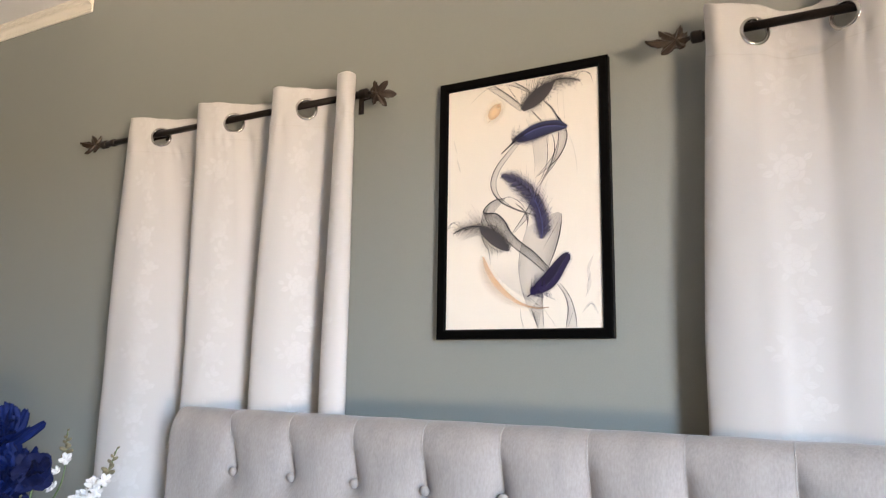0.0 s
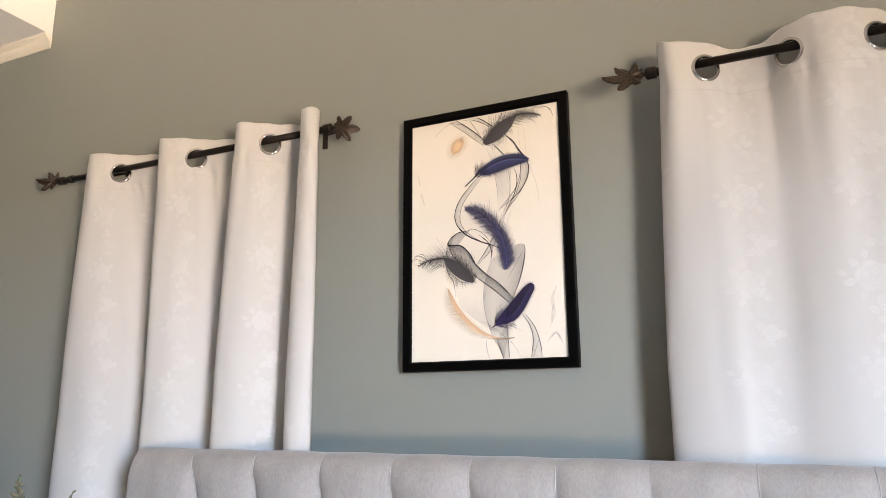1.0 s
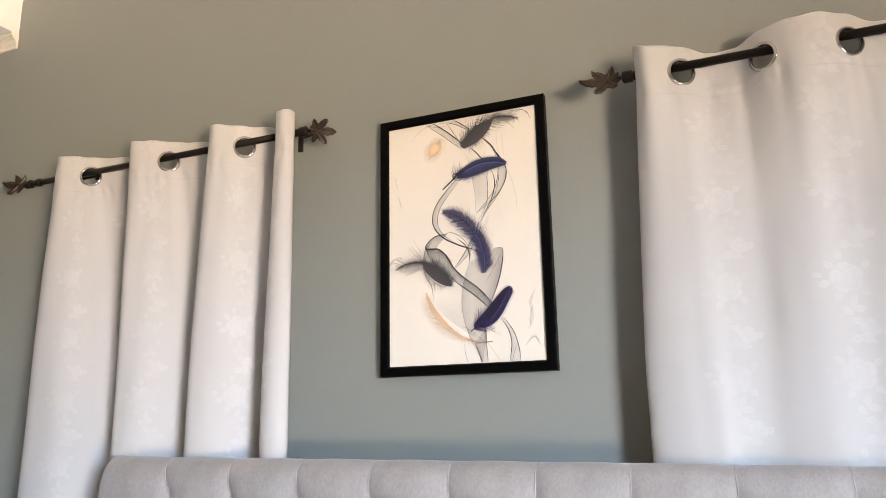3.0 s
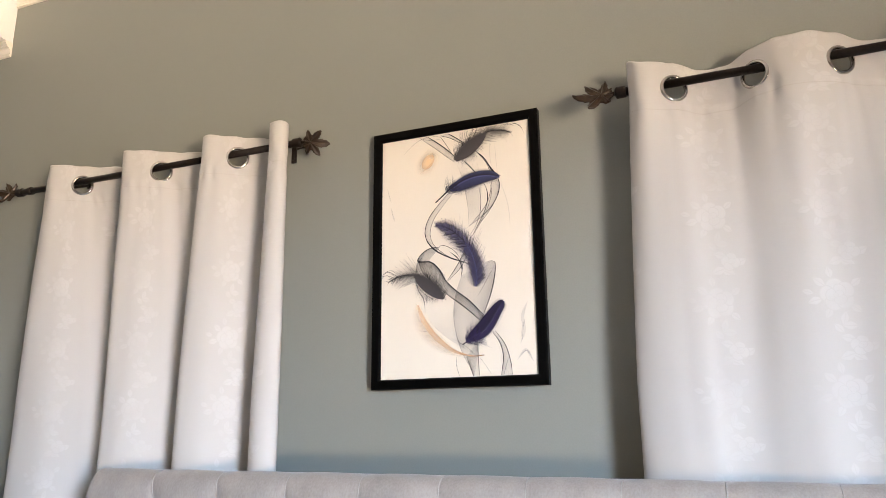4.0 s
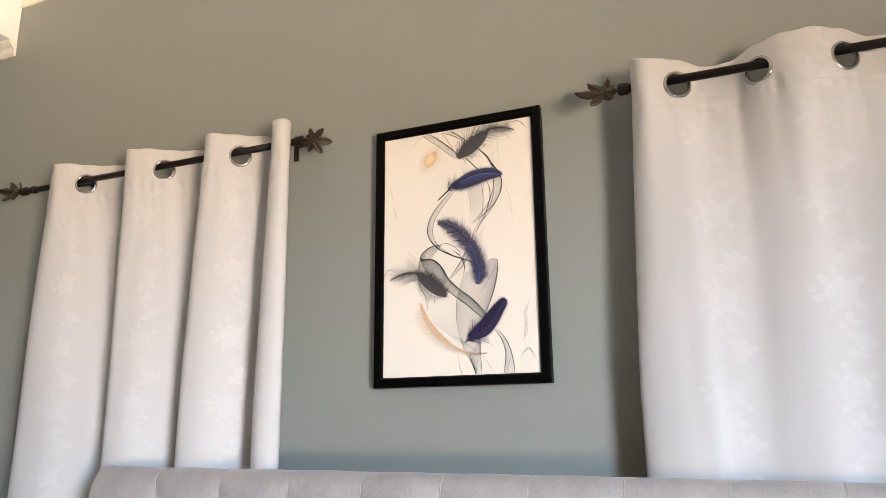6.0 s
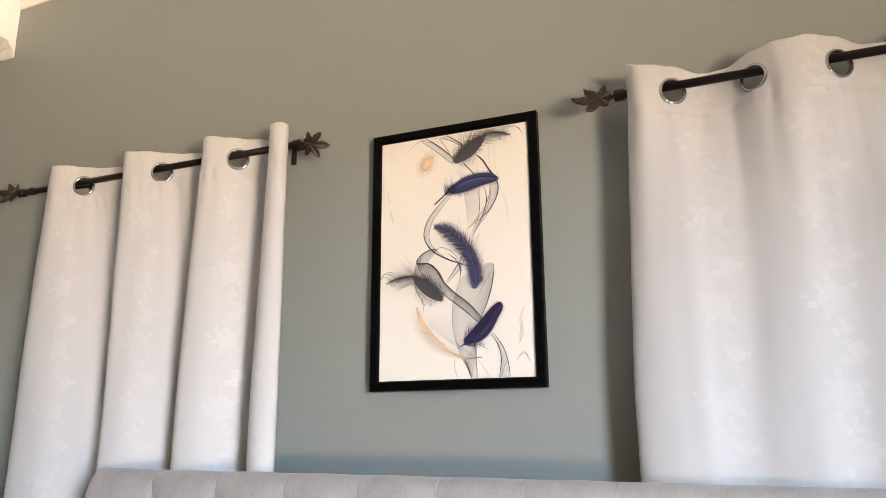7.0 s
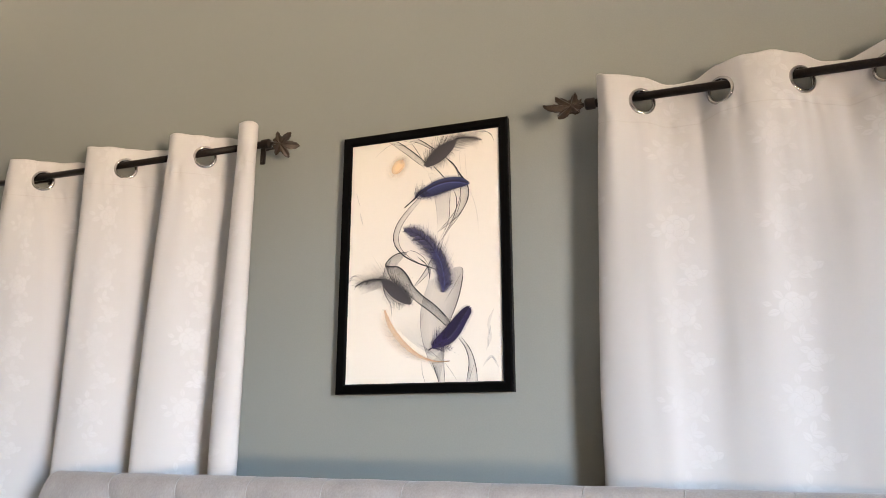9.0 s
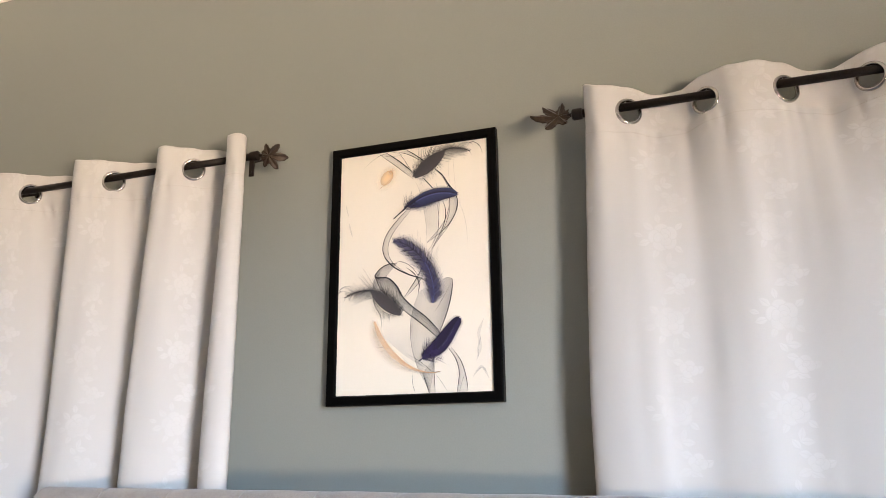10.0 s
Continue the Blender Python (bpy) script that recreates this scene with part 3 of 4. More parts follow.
def ribbon(edge_a, edge_b, fill, line_mat, wa=0.0012, wb=0.0009):
    """A veil of smoke between two edges, with a dark line along each; the print's UV runs along and across it."""
    a, _ = smooth_line(edge_a, 60)
    c, _ = smooth_line(edge_b, 60)
    LAYER[0] += 1
    verts, uvs = [], []
    for i, (p, r) in enumerate(zip(a, c)):
        for k in range(5):
            verts.append(on_sheet(*inside(*(p + (r - p) * k / 4))))
            uvs.append((i / 59, k / 4))
    faces = [(i * 5 + k, i * 5 + k + 1, i * 5 + k + 6, i * 5 + k + 5) for i in range(59) for k in range(4)]
    sheet("smoke_ribbon", verts, faces, fill, picture, "", uvs, False)
    stroke("smoke_line", edge_a, wa, line_mat)
    stroke("smoke_line", edge_b, wb, line_mat)


def web(quill, edge_a, edge_b, mat, grow=1.0):
    """The web of a feather: UV x runs along the quill in metres, UV y from -1 at one rim over 0 at the quill to 1 at the other."""
    q, arc = smooth_line([(u * ART_W, v * ART_H) for u, v in quill], 60)
    a, _ = smooth_line([(u * ART_W, v * ART_H) for u, v in edge_a], 60)
    c, _ = smooth_line([(u * ART_W, v * ART_H) for u, v in edge_b], 60)
    LAYER[0] += 1
    verts, uvs = [], []
    for i in range(60):
        for k in range(-5, 6):
            p = q[i] + ((a if k < 0 else c)[i] - q[i]) * grow * abs(k) / 5
            verts.append(on_sheet(*inside(p[0] / ART_W, p[1] / ART_H)))
            uvs.append((arc[i], k / 5))
    faces = [(i * 11 + k, i * 11 + k + 1, i * 11 + k + 12, i * 11 + k + 11) for i in range(59) for k in range(10)]
    sheet("vane", verts, faces, mat, picture, "", uvs, False)


def soft_spot(centre, radii, turn, mat):
    """A soft oval of print colour."""
    LAYER[0] += 1
    verts, uvs, faces = [on_sheet(*centre)], [(0, 0)], []
    for k in range(40):
        q = 2 * math.pi * k / 40
        x, y = radii[0] * math.cos(q), radii[1] * math.sin(q)
        t = radians(turn)
        verts.append(on_sheet(*inside(centre[0] + (x * math.cos(t) - y * math.sin(t)) / ART_W, centre[1] + (x * math.sin(t) + y * math.cos(t)) / ART_H)))
        uvs.append((0, 1))
        faces.append((0, 1 + k, 1 + (k + 1) % 40))
    sheet("soft_spot", verts, faces, mat, picture, "", uvs, False)


def feather(name, quill, start, wide, mats, barbs=150, slant=38, ragged=0.25, stroke_w=0.0010, tip=0.5, quill_w=0.0016, curl=0.0, quill_mat=None):
    """A flat feather: barbs on both sides of a quill. start: where the vane begins along it; wide: its half widths in metres."""
    rng = random.Random(name + str(quill))
    line, arc = smooth_line([(u * ART_W, v * ART_H) for u, v in quill], 120)
    LAYER[0] += 1
    count = 0
    b = bmesh.new()
    for side, half in ((1, wide[0]), (-1, wide[1])):
        for k in range(barbs):
            f = start + (1 - start) * (k + rng.random()) / barbs
            i = min(117, int(f * 119))
            p = line[i]
            d = line[i + 2] - line[max(0, i - 1)]
            d = d / (np.linalg.norm(d) + 1e-9)
            nrm = np.array((-d[1], d[0])) * side
            g = (f - start) / (1 - start)
            shape = math.sin(math.pi * min(1, (g + 0.04)) ** tip) ** 0.6 if g < 0.99 else 0.2
            length = half * max(0.12, shape) * (1 + ragged * rng.uniform(-1, 0.8))
            if rng.random() < ragged * 0.25:
                length *= 1.35
            ang = radians(slant + rng.uniform(-7, 7))
            pts = []
            for q in range(5):
                s = q / 4
                aa = ang * (1 - 0.35 * s) + curl * s
                pts.append(p + length * s * (d * math.cos(aa) * 0.9 + nrm * math.sin(ang + 0.25)))
            w = stroke_w * rng.uniform(0.6, 1.2)
            count += 1
            prev = None
            for q, pp in enumerate(pts):
                ww = w * (1 - 0.8 * q / 4) / 2
                dd = d * ww
                lift = Vector((0, -5e-7 * (count + 0.25 * q), 0))
                pair = [b.verts.new(on_sheet(*inside((pp[0] + s * dd[0]) / ART_W, (pp[1] + s * dd[1]) / ART_H)) + lift) for s in (-1, 1)]
                if prev:
                    b.faces.new((prev[0], prev[1], pair[1], pair[0]))
                prev = pair
    part(name, b, mats, picture)
    LAYER[0] += 10
    stroke("quill", quill, quill_w, quill_mat or mats, (1.0, 0.3))


def printed(name, near, rim, cover, soft=0.3, ragged=0.3, streak=0.25, slant=0.012, other=None, barbs=900.0):
    """Print colour of a web: near the quill and at the rim, for one side and the other, with barbs that end unevenly."""
    m = material(name, near, 0.6)
    n, l = m.node_tree.nodes, m.node_tree.links
    b = n["Principled BSDF"]

    def calc(op, *values):
        k = n.new("ShaderNodeMath")
        k.operation = op
        for i, v in enumerate(values):
            if isinstance(v, (int, float)):
                k.inputs[i].default_value = v
            else:
                l.new(v, k.inputs[i])
        return k.outputs[0]

    def blend(f, a, c):
        k = n.new("ShaderNodeMix")
        k.data_type = "RGBA"
        l.new(f, k.inputs["Factor"])
        for slot, v in (("A", a), ("B", c)):
            if isinstance(v, tuple):
                k.inputs[slot].default_value = (*v, 1)
            else:
                l.new(v, k.inputs[slot])
        return k.outputs["Result"]

    uv = n.new("ShaderNodeUVMap")
    sep = n.new("ShaderNodeSeparateXYZ")
    l.new(uv.outputs[0], sep.inputs[0])
    out = calc("ABSOLUTE", sep.outputs[1])
    # one number for each barb: they leave the quill and sweep towards its tip
    barb = calc("SUBTRACT", sep.outputs[0], calc("MULTIPLY", out, slant))
    comb = n.new("ShaderNodeCombineXYZ")
    l.new(calc("MULTIPLY", barb, barbs), comb.inputs[0])
    l.new(calc("MULTIPLY", calc("SIGN", sep.outputs[1]), 7.0), comb.inputs[1])
    l.new(calc("MULTIPLY", out, 0.8), comb.inputs[2])
    fine = n.new("ShaderNodeTexNoise")
    fine.inputs["Scale"].default_value, fine.inputs["Detail"].default_value = 1.0, 3
    l.new(comb.outputs[0], fine.inputs[0])
    side = calc("GREATER_THAN", sep.outputs[1], 0.0)
    here = blend(out, near, rim)
    there = blend(out, *(other or (near, rim)))
    tone = blend(side, here, there)
    scale = n.new("ShaderNodeVectorMath")
    scale.operation = "SCALE"
    l.new(tone, scale.inputs[0])
    l.new(calc("ADD", calc("MULTIPLY", calc("SUBTRACT", fine.outputs[0], 0.5), streak * 4), 1.0), scale.inputs["Scale"])
    l.new(scale.outputs[0], b.inputs["Base Color"])
    # full at the quill, fading over the soft rim, where some barbs reach further than others
    reach = calc("SUBTRACT", 1.0, calc("MULTIPLY", fine.outputs[0], ragged * 1.4))
    fade = n.new("ShaderNodeMapRange")
    fade.interpolation_type = "SMOOTHSTEP"
    l.new(calc("SUBTRACT", reach, out), fade.inputs[0])
    fade.inputs["From Min"].default_value, fade.inputs["From Max"].default_value = 0.0, soft
    fade.inputs["To Min"].default_value, fade.inputs["To Max"].default_value = 0.0, cover
    l.new(fade.outputs[0], b.inputs["Alpha"])
    return m


def veil(name, colour, low, high, fade=0.25):
    """Smoke that is thin in its middle and denser towards its edges."""
    m = material(name, colour, 0.6)
    n, l = m.node_tree.nodes, m.node_tree.links
    uv = n.new("ShaderNodeUVMap")
    sep = n.new("ShaderNodeSeparateXYZ")
    l.new(uv.outputs[0], sep.inputs[0])
    ramp = n.new("ShaderNodeValToRGB")
    e = ramp.color_ramp.elements
    for k, (at, v) in enumerate(((0.0, high), (0.35, low * 1.3), (0.75, low), (1.0, high * 0.7))):
        stop = e[k] if k < 2 else e.new(at)
        stop.position, stop.color = at, (v, v, v, 1)
    l.new(sep.outputs[1], ramp.inputs[0])
    # it thins out towards both ends
    ends = n.new("ShaderNodeValToRGB")
    e = ends.color_ramp.elements
    for k, (at, v) in enumerate(((0.0, 1 - fade), (0.3, 1.0), (0.7, 1.0), (1.0, 1 - fade))):
        stop = e[k] if k < 2 else e.new(at)
        stop.position, stop.color = at, (v, v, v, 1)
    l.new(sep.outputs[0], ends.inputs[0])
    both = n.new("ShaderNodeMath")
    both.operation = "MULTIPLY"
    l.new(ramp.outputs[0], both.inputs[0])
    l.new(ends.outputs[0], both.inputs[1])
    l.new(both.outputs[0], n["Principled BSDF"].inputs["Alpha"])
    return m


SMOKE = veil("smoke_veil", (0.16, 0.165, 0.18), 0.15, 0.38)
DARKVEIL = veil("dark_smoke_veil", (0.12, 0.12, 0.135), 0.26, 0.55)
FAINTVEIL = veil("faint_smoke_veil", (0.30, 0.30, 0.33), 0.11, 0.16, 1.0)
WISP = ink("wisp_ink", (0.45, 0.43, 0.46), 0.15)
EDGE = ink("smoke_edge", (0.016, 0.016, 0.021), 0.90)
CHAR = ink("charcoal_ink", (0.018, 0.018, 0.022), 0.95)
GREYINK = ink("grey_ink", (0.12, 0.12, 0.13), 0.6)
GREYBARB = ink("grey_barb_ink", (0.055, 0.053, 0.057), 0.80, 0.6)
NIGHT = ink("night_ink", (0.010, 0.010, 0.026), 0.95, 0.4)
NAVYBARB = ink("navy_barb_ink", (0.030, 0.032, 0.105), 0.8, 0.5)
SLATEBARB = ink("slate_barb_ink", (0.030, 0.028, 0.065), 0.80, 0.6)
VIOLETBARB = ink("violet_barb_ink", (0.020, 0.014, 0.060), 0.85, 0.5)
BLUESHINE = ink("blue_shine", (0.16, 0.18, 0.42), 0.6)
VIOLETSHINE = ink("violet_shine", (0.11, 0.09, 0.27), 0.6)
PEACHBARB = ink("peach_barb_ink", (0.80, 0.50, 0.27), 0.26, 0.1)
PEACHLINE = ink("peach_line", (0.62, 0.38, 0.20), 0.5)
GREYWEB = printed("grey_web", (0.050, 0.047, 0.052), (0.075, 0.070, 0.076), 0.96, 0.10, 0.04, 0.10)
DOWN = printed("grey_down", (0.15, 0.147, 0.15), (0.30, 0.295, 0.29), 0.70, 0.45, 0.85, 0.80, 0.02, None, 330.0)
BLUEWEB = printed("blue_web", (0.012, 0.014, 0.045), (0.048, 0.058, 0.145), 0.97, 0.22, 0.10, 0.22, 0.02, ((0.046, 0.056, 0.155), (0.010, 0.012, 0.045)))
BLUEHALO = printed("blue_halo", (0.22, 0.22, 0.40), (0.34, 0.33, 0.48), 0.50, 0.5, 0.08, 0.05)
SLATEWEB = printed("slate_web", (0.070, 0.067, 0.125), (0.17, 0.165, 0.25), 0.88, 0.30, 0.62, 0.75, 0.030, None, 330.0)
SLATEHALO = printed("slate_halo", (0.25, 0.24, 0.38), (0.38, 0.37, 0.47), 0.45, 0.55, 0.12, 0.10, 0.022)
VIOLETWEB = printed("violet_web", (0.009, 0.006, 0.026), (0.015, 0.010, 0.045), 0.98, 0.16, 0.10, 0.12, 0.02, ((0.026, 0.019, 0.075), (0.009, 0.006, 0.032)))
VIOLETHALO = printed("violet_halo", (0.25, 0.22, 0.38), (0.38, 0.35, 0.47), 0.55, 0.5, 0.08, 0.05)
PEACHWEB = printed("peach_web", (0.84, 0.58, 0.37), (0.90, 0.72, 0.54), 0.46, 0.90, 0.25, 0.06, 0.03)
SPOT = printed("peach_spot", (0.90, 0.62, 0.34), (0.92, 0.68, 0.42), 0.55, 0.9, 0.0, 0.0)
SPOTDARK = printed("peach_spot_dark", (0.66, 0.44, 0.27), (0.70, 0.50, 0.32), 0.45, 0.9, 0.0, 0.0)

# smoke: veils between two edges, and the dark lines of their turns
ribbon([(0.317, -0.004), (0.407, 0.041), (0.476, 0.081), (0.528, 0.114)], [(0.268, -0), (0.367, 0.051), (0.451, 0.098), (0.512, 0.132)], SMOKE, EDGE, 0.0022, 0.0008)
ribbon([(0.461, -0.002), (0.518, 0.023), (0.586, 0.058)], [(0.413, 0.005), (0.487, 0.024), (0.574, 0.061)], SMOKE, EDGE, 0.0018, 0.0012)
stroke("smoke_line", [(0.413, 0.005), (0.454, 0.047), (0.506, 0.102)], 0.001, EDGE, (0.15, 0.15))
stroke("smoke_line", [(0.159, 0.064), (0.214, 0.033), (0.28, 0.009), (0.369, 0.002), (0.455, 0.023)], 0.0007, GREYINK, (0.15, 0.15))
stroke("smoke_line", [(0.268, 0.002), (0.348, 0.019), (0.432, 0.02)], 0.0007, GREYINK, (0.15, 0.15))
stroke("smoke_line", [(0.577, 0.132), (0.617, 0.161), (0.657, 0.193)], 0.0022, EDGE, (0.15, 0.15))
ribbon([(0.53, 0.146), (0.558, 0.192), (0.584, 0.271), (0.599, 0.343), (0.598, 0.408)], [(0.663, 0.149), (0.685, 0.222), (0.683, 0.304), (0.671, 0.373), (0.631, 0.42)], FAINTVEIL, GREYINK, 0.0006, 0.0006)
ribbon([(0.637, 0.088), (0.692, 0.119), (0.737, 0.162), (0.779, 0.202), (0.805, 0.242), (0.798, 0.288), (0.75, 0.341), (0.682, 0.378), (0.602, 0.411)], [(0.666, 0.106), (0.713, 0.143), (0.74, 0.179), (0.752, 0.218), (0.748, 0.276), (0.711, 0.335), (0.641, 0.386), (0.602, 0.408)], SMOKE, EDGE, 0.0017, 0.001)
stroke("smoke_line", [(0.645, 0.092), (0.71, 0.133), (0.754, 0.183), (0.799, 0.228)], 0.0026, EDGE, (0.15, 0.15))
stroke("smoke_line", [(0.696, 0.228), (0.723, 0.266), (0.727, 0.309), (0.705, 0.358), (0.661, 0.409), (0.614, 0.46)], 0.0017, EDGE, (0.15, 0.15))
stroke("smoke_line", [(0.672, 0.245), (0.683, 0.304), (0.676, 0.362), (0.646, 0.412), (0.603, 0.45)], 0.0009, EDGE, (0.15, 0.15))
stroke("smoke_line", [(0.74, 0.233), (0.755, 0.277), (0.733, 0.332), (0.685, 0.393), (0.629, 0.448)], 0.0009, EDGE, (0.15, 0.15))
stroke("smoke_line", [(0.805, 0.247), (0.79, 0.299), (0.742, 0.352), (0.684, 0.397), (0.645, 0.431)], 0.001, EDGE, (0.15, 0.15))
ribbon([(0.486, 0.252), (0.406, 0.301), (0.337, 0.354), (0.307, 0.406), (0.317, 0.447), (0.369, 0.492), (0.46, 0.526), (0.552, 0.549), (0.6, 0.564)], [(0.501, 0.263), (0.429, 0.313), (0.368, 0.364), (0.342, 0.419), (0.363, 0.468), (0.43, 0.51), (0.504, 0.539), (0.556, 0.554), (0.6, 0.566)], SMOKE, EDGE, 0.0015, 0.0008)
stroke("smoke_line", [(0.307, 0.416), (0.321, 0.453), (0.381, 0.497), (0.478, 0.532), (0.571, 0.555), (0.607, 0.567)], 0.0026, EDGE, (0.15, 0.15))
stroke("smoke_line", [(0.385, 0.483), (0.432, 0.478), (0.499, 0.502), (0.552, 0.547)], 0.001, EDGE, (0.15, 0.15))
ribbon([(0.614, 0.451), (0.57, 0.509), (0.518, 0.567), (0.451, 0.624)], [(0.635, 0.466), (0.591, 0.522), (0.543, 0.574), (0.462, 0.625)], SMOKE, EDGE, 0.0014, 0.001)
stroke("smoke_line", [(0.468, 0.504), (0.527, 0.538), (0.551, 0.579), (0.545, 0.612)], 0.002, EDGE, (0.15, 0.15))
stroke("smoke_line", [(0.513, 0.526), (0.555, 0.565), (0.545, 0.603)], 0.001, EDGE, (0.15, 0.15))
ribbon([(0.409, 0.481), (0.327, 0.488), (0.271, 0.512), (0.258, 0.532), (0.336, 0.54), (0.393, 0.57), (0.436, 0.616), (0.497, 0.659), (0.591, 0.707), (0.687, 0.776)], [(0.244, 0.594), (0.241, 0.571), (0.25, 0.548), (0.258, 0.535), (0.284, 0.574), (0.322, 0.604), (0.378, 0.638), (0.484, 0.694), (0.57, 0.737), (0.658, 0.788)], DARKVEIL, EDGE, 0.0016, 0.0012)
stroke("smoke_line", [(0.258, 0.539), (0.245, 0.571), (0.24, 0.606), (0.261, 0.653), (0.295, 0.69), (0.307, 0.747)], 0.0012, EDGE, (0.15, 0.15))
stroke("smoke_line", [(0.271, 0.512), (0.258, 0.535), (0.344, 0.541), (0.404, 0.577), (0.447, 0.624)], 0.0026, EDGE, (0.15, 0.15))
stroke("smoke_line", [(0.409, 0.481), (0.331, 0.486), (0.275, 0.508), (0.258, 0.535)], 0.0014, EDGE, (0.15, 0.15))
stroke("smoke_line", [(0.447, 0.622), (0.505, 0.662), (0.598, 0.71), (0.694, 0.776)], 0.0019, EDGE, (0.15, 0.15))
stroke("smoke_line", [(0.484, 0.692), (0.567, 0.734), (0.665, 0.79)], 0.0015, EDGE, (0.15, 0.15))
ribbon([(0.713, 0.561), (0.746, 0.559), (0.766, 0.574), (0.755, 0.628), (0.729, 0.693), (0.688, 0.761), (0.648, 0.831), (0.638, 0.928)], [(0.549, 0.606), (0.52, 0.658), (0.498, 0.713), (0.494, 0.779), (0.509, 0.84), (0.545, 0.909), (0.589, 0.962), (0.615, 1.004)], SMOKE, GREYINK, 0.0013, 0.0009)
stroke("smoke_line", [(0.746, 0.559), (0.766, 0.571), (0.759, 0.624), (0.733, 0.689), (0.692, 0.757)], 0.0015, EDGE, (0.15, 0.15))
stroke("smoke_line", [(0.762, 0.576), (0.712, 0.63), (0.65, 0.693)], 0.0008, GREYINK, (0.15, 0.15))
ribbon([(0.308, 0.725), (0.34, 0.783), (0.424, 0.836), (0.55, 0.89), (0.642, 0.923)], [(0.515, 0.736), (0.49, 0.79), (0.509, 0.846), (0.561, 0.89), (0.642, 0.921)], FAINTVEIL, WISP, 0.0004, 0.0006)
stroke("smoke_line", [(0.472, 0.849), (0.544, 0.874), (0.6, 0.902), (0.645, 0.928)], 0.0008, GREYINK, (0.15, 0.15))
stroke("smoke_line", [(0.505, 0.918), (0.509, 0.962), (0.529, 1.003)], 0.0009, GREYINK, (0.15, 0.15))
ribbon([(0.57, 0.925), (0.593, 0.96), (0.615, 1.004)], [(0.646, 0.863), (0.645, 0.932), (0.651, 1.001)], SMOKE, EDGE, 0.0015, 0.001)
stroke("smoke_line", [(0.642, 0.919), (0.689, 0.959), (0.725, 0.994)], 0.0006, GREYINK, (0.15, 0.15))
ribbon([(0.736, 0.835), (0.779, 0.875), (0.799, 0.929), (0.783, 1.002)], [(0.754, 0.831), (0.813, 0.887), (0.842, 0.948), (0.851, 1.002)], SMOKE, EDGE, 0.0015, 0.0014)
stroke("smoke_line", [(0.833, 0.931), (0.813, 0.966), (0.797, 1.001)], 0.0007, GREYINK, (0.15, 0.15))
# faint wisps
stroke("faint_wisp", [(0.956, 0.728), (0.924, 0.78), (0.93, 0.837), (0.905, 0.885)], 0.006, WISP, (0.1, 0.1))
stroke("faint_wisp", [(0.937, 0.791), (0.916, 0.843), (0.92, 0.875)], 0.003, WISP, (0.1, 0.1))
stroke("faint_wisp", [(0.883, 0.945), (0.909, 0.923), (0.94, 0.909), (0.98, 0.953)], 0.0045, WISP, (0.1, 0.1))
stroke("faint_wisp", [(0.905, 0.925), (0.94, 0.912), (0.965, 0.931)], 0.0025, WISP, (0.1, 0.1))
stroke("faint_wisp", [(0.812, 0.243), (0.847, 0.311), (0.863, 0.372), (0.866, 0.427)], 0.0014, WISP, (0.1, 0.1))
stroke("faint_wisp", [(0.042, 0.207), (0.058, 0.248), (0.07, 0.269)], 0.002, WISP, (0.1, 0.1))
stroke("faint_wisp", [(0.069, 0.293), (0.081, 0.324), (0.096, 0.355)], 0.003, WISP, (0.1, 0.1))
stroke("faint_wisp", [(0.752, 0.064), (0.751, 0.123), (0.764, 0.2)], 0.001, WISP, (0.1, 0.1))
stroke("faint_wisp", [(0.785, 0.068), (0.788, 0.128), (0.797, 0.204)], 0.001, WISP, (0.1, 0.1))

# feathers, the soft ones first
soft_spot((0.332, 0.114), (0.032, 0.046), 38, SPOT)
soft_spot((0.361, 0.09), (0.010, 0.013), 30, SPOTDARK)
stroke("smoke_line", [(0.278, 0.16), (0.323, 0.14), (0.372, 0.114)], 0.0011, PEACHLINE, (0.15, 0.15))
web([(0.684, 0.921), (0.62, 0.923), (0.549, 0.913), (0.477, 0.891), (0.408, 0.855), (0.35, 0.815), (0.303, 0.772), (0.27, 0.73), (0.259, 0.713)], [(0.67, 0.924), (0.602, 0.931), (0.519, 0.928), (0.42, 0.917), (0.32, 0.894), (0.238, 0.848), (0.193, 0.794), (0.195, 0.742), (0.232, 0.7)], [(0.67, 0.916), (0.614, 0.914), (0.55, 0.9), (0.492, 0.879), (0.435, 0.845), (0.381, 0.807), (0.333, 0.765), (0.301, 0.727), (0.275, 0.705)], PEACHWEB)
feather("feather", [(0.684, 0.921), (0.62, 0.923), (0.549, 0.913), (0.477, 0.891), (0.408, 0.855), (0.35, 0.815), (0.303, 0.772), (0.27, 0.73), (0.259, 0.713)], 0.10, (0.006, 0.025), PEACHBARB, 90, 34, 0.35, 0.0016, 1.5, 0.0016, 0.1, PEACHLINE)
web([(0.897, 0.044), (0.843, 0.03), (0.781, 0.022), (0.717, 0.028), (0.652, 0.042), (0.593, 0.061), (0.549, 0.09), (0.516, 0.123)], [(0.897, 0.041), (0.83, 0.009), (0.749, -0.009), (0.651, -0.005), (0.577, 0.015), (0.509, 0.051), (0.467, 0.095), (0.489, 0.132)], [(0.889, 0.047), (0.832, 0.071), (0.788, 0.071), (0.744, 0.065), (0.704, 0.099), (0.657, 0.127), (0.595, 0.153), (0.527, 0.146)], DOWN, 1.35)
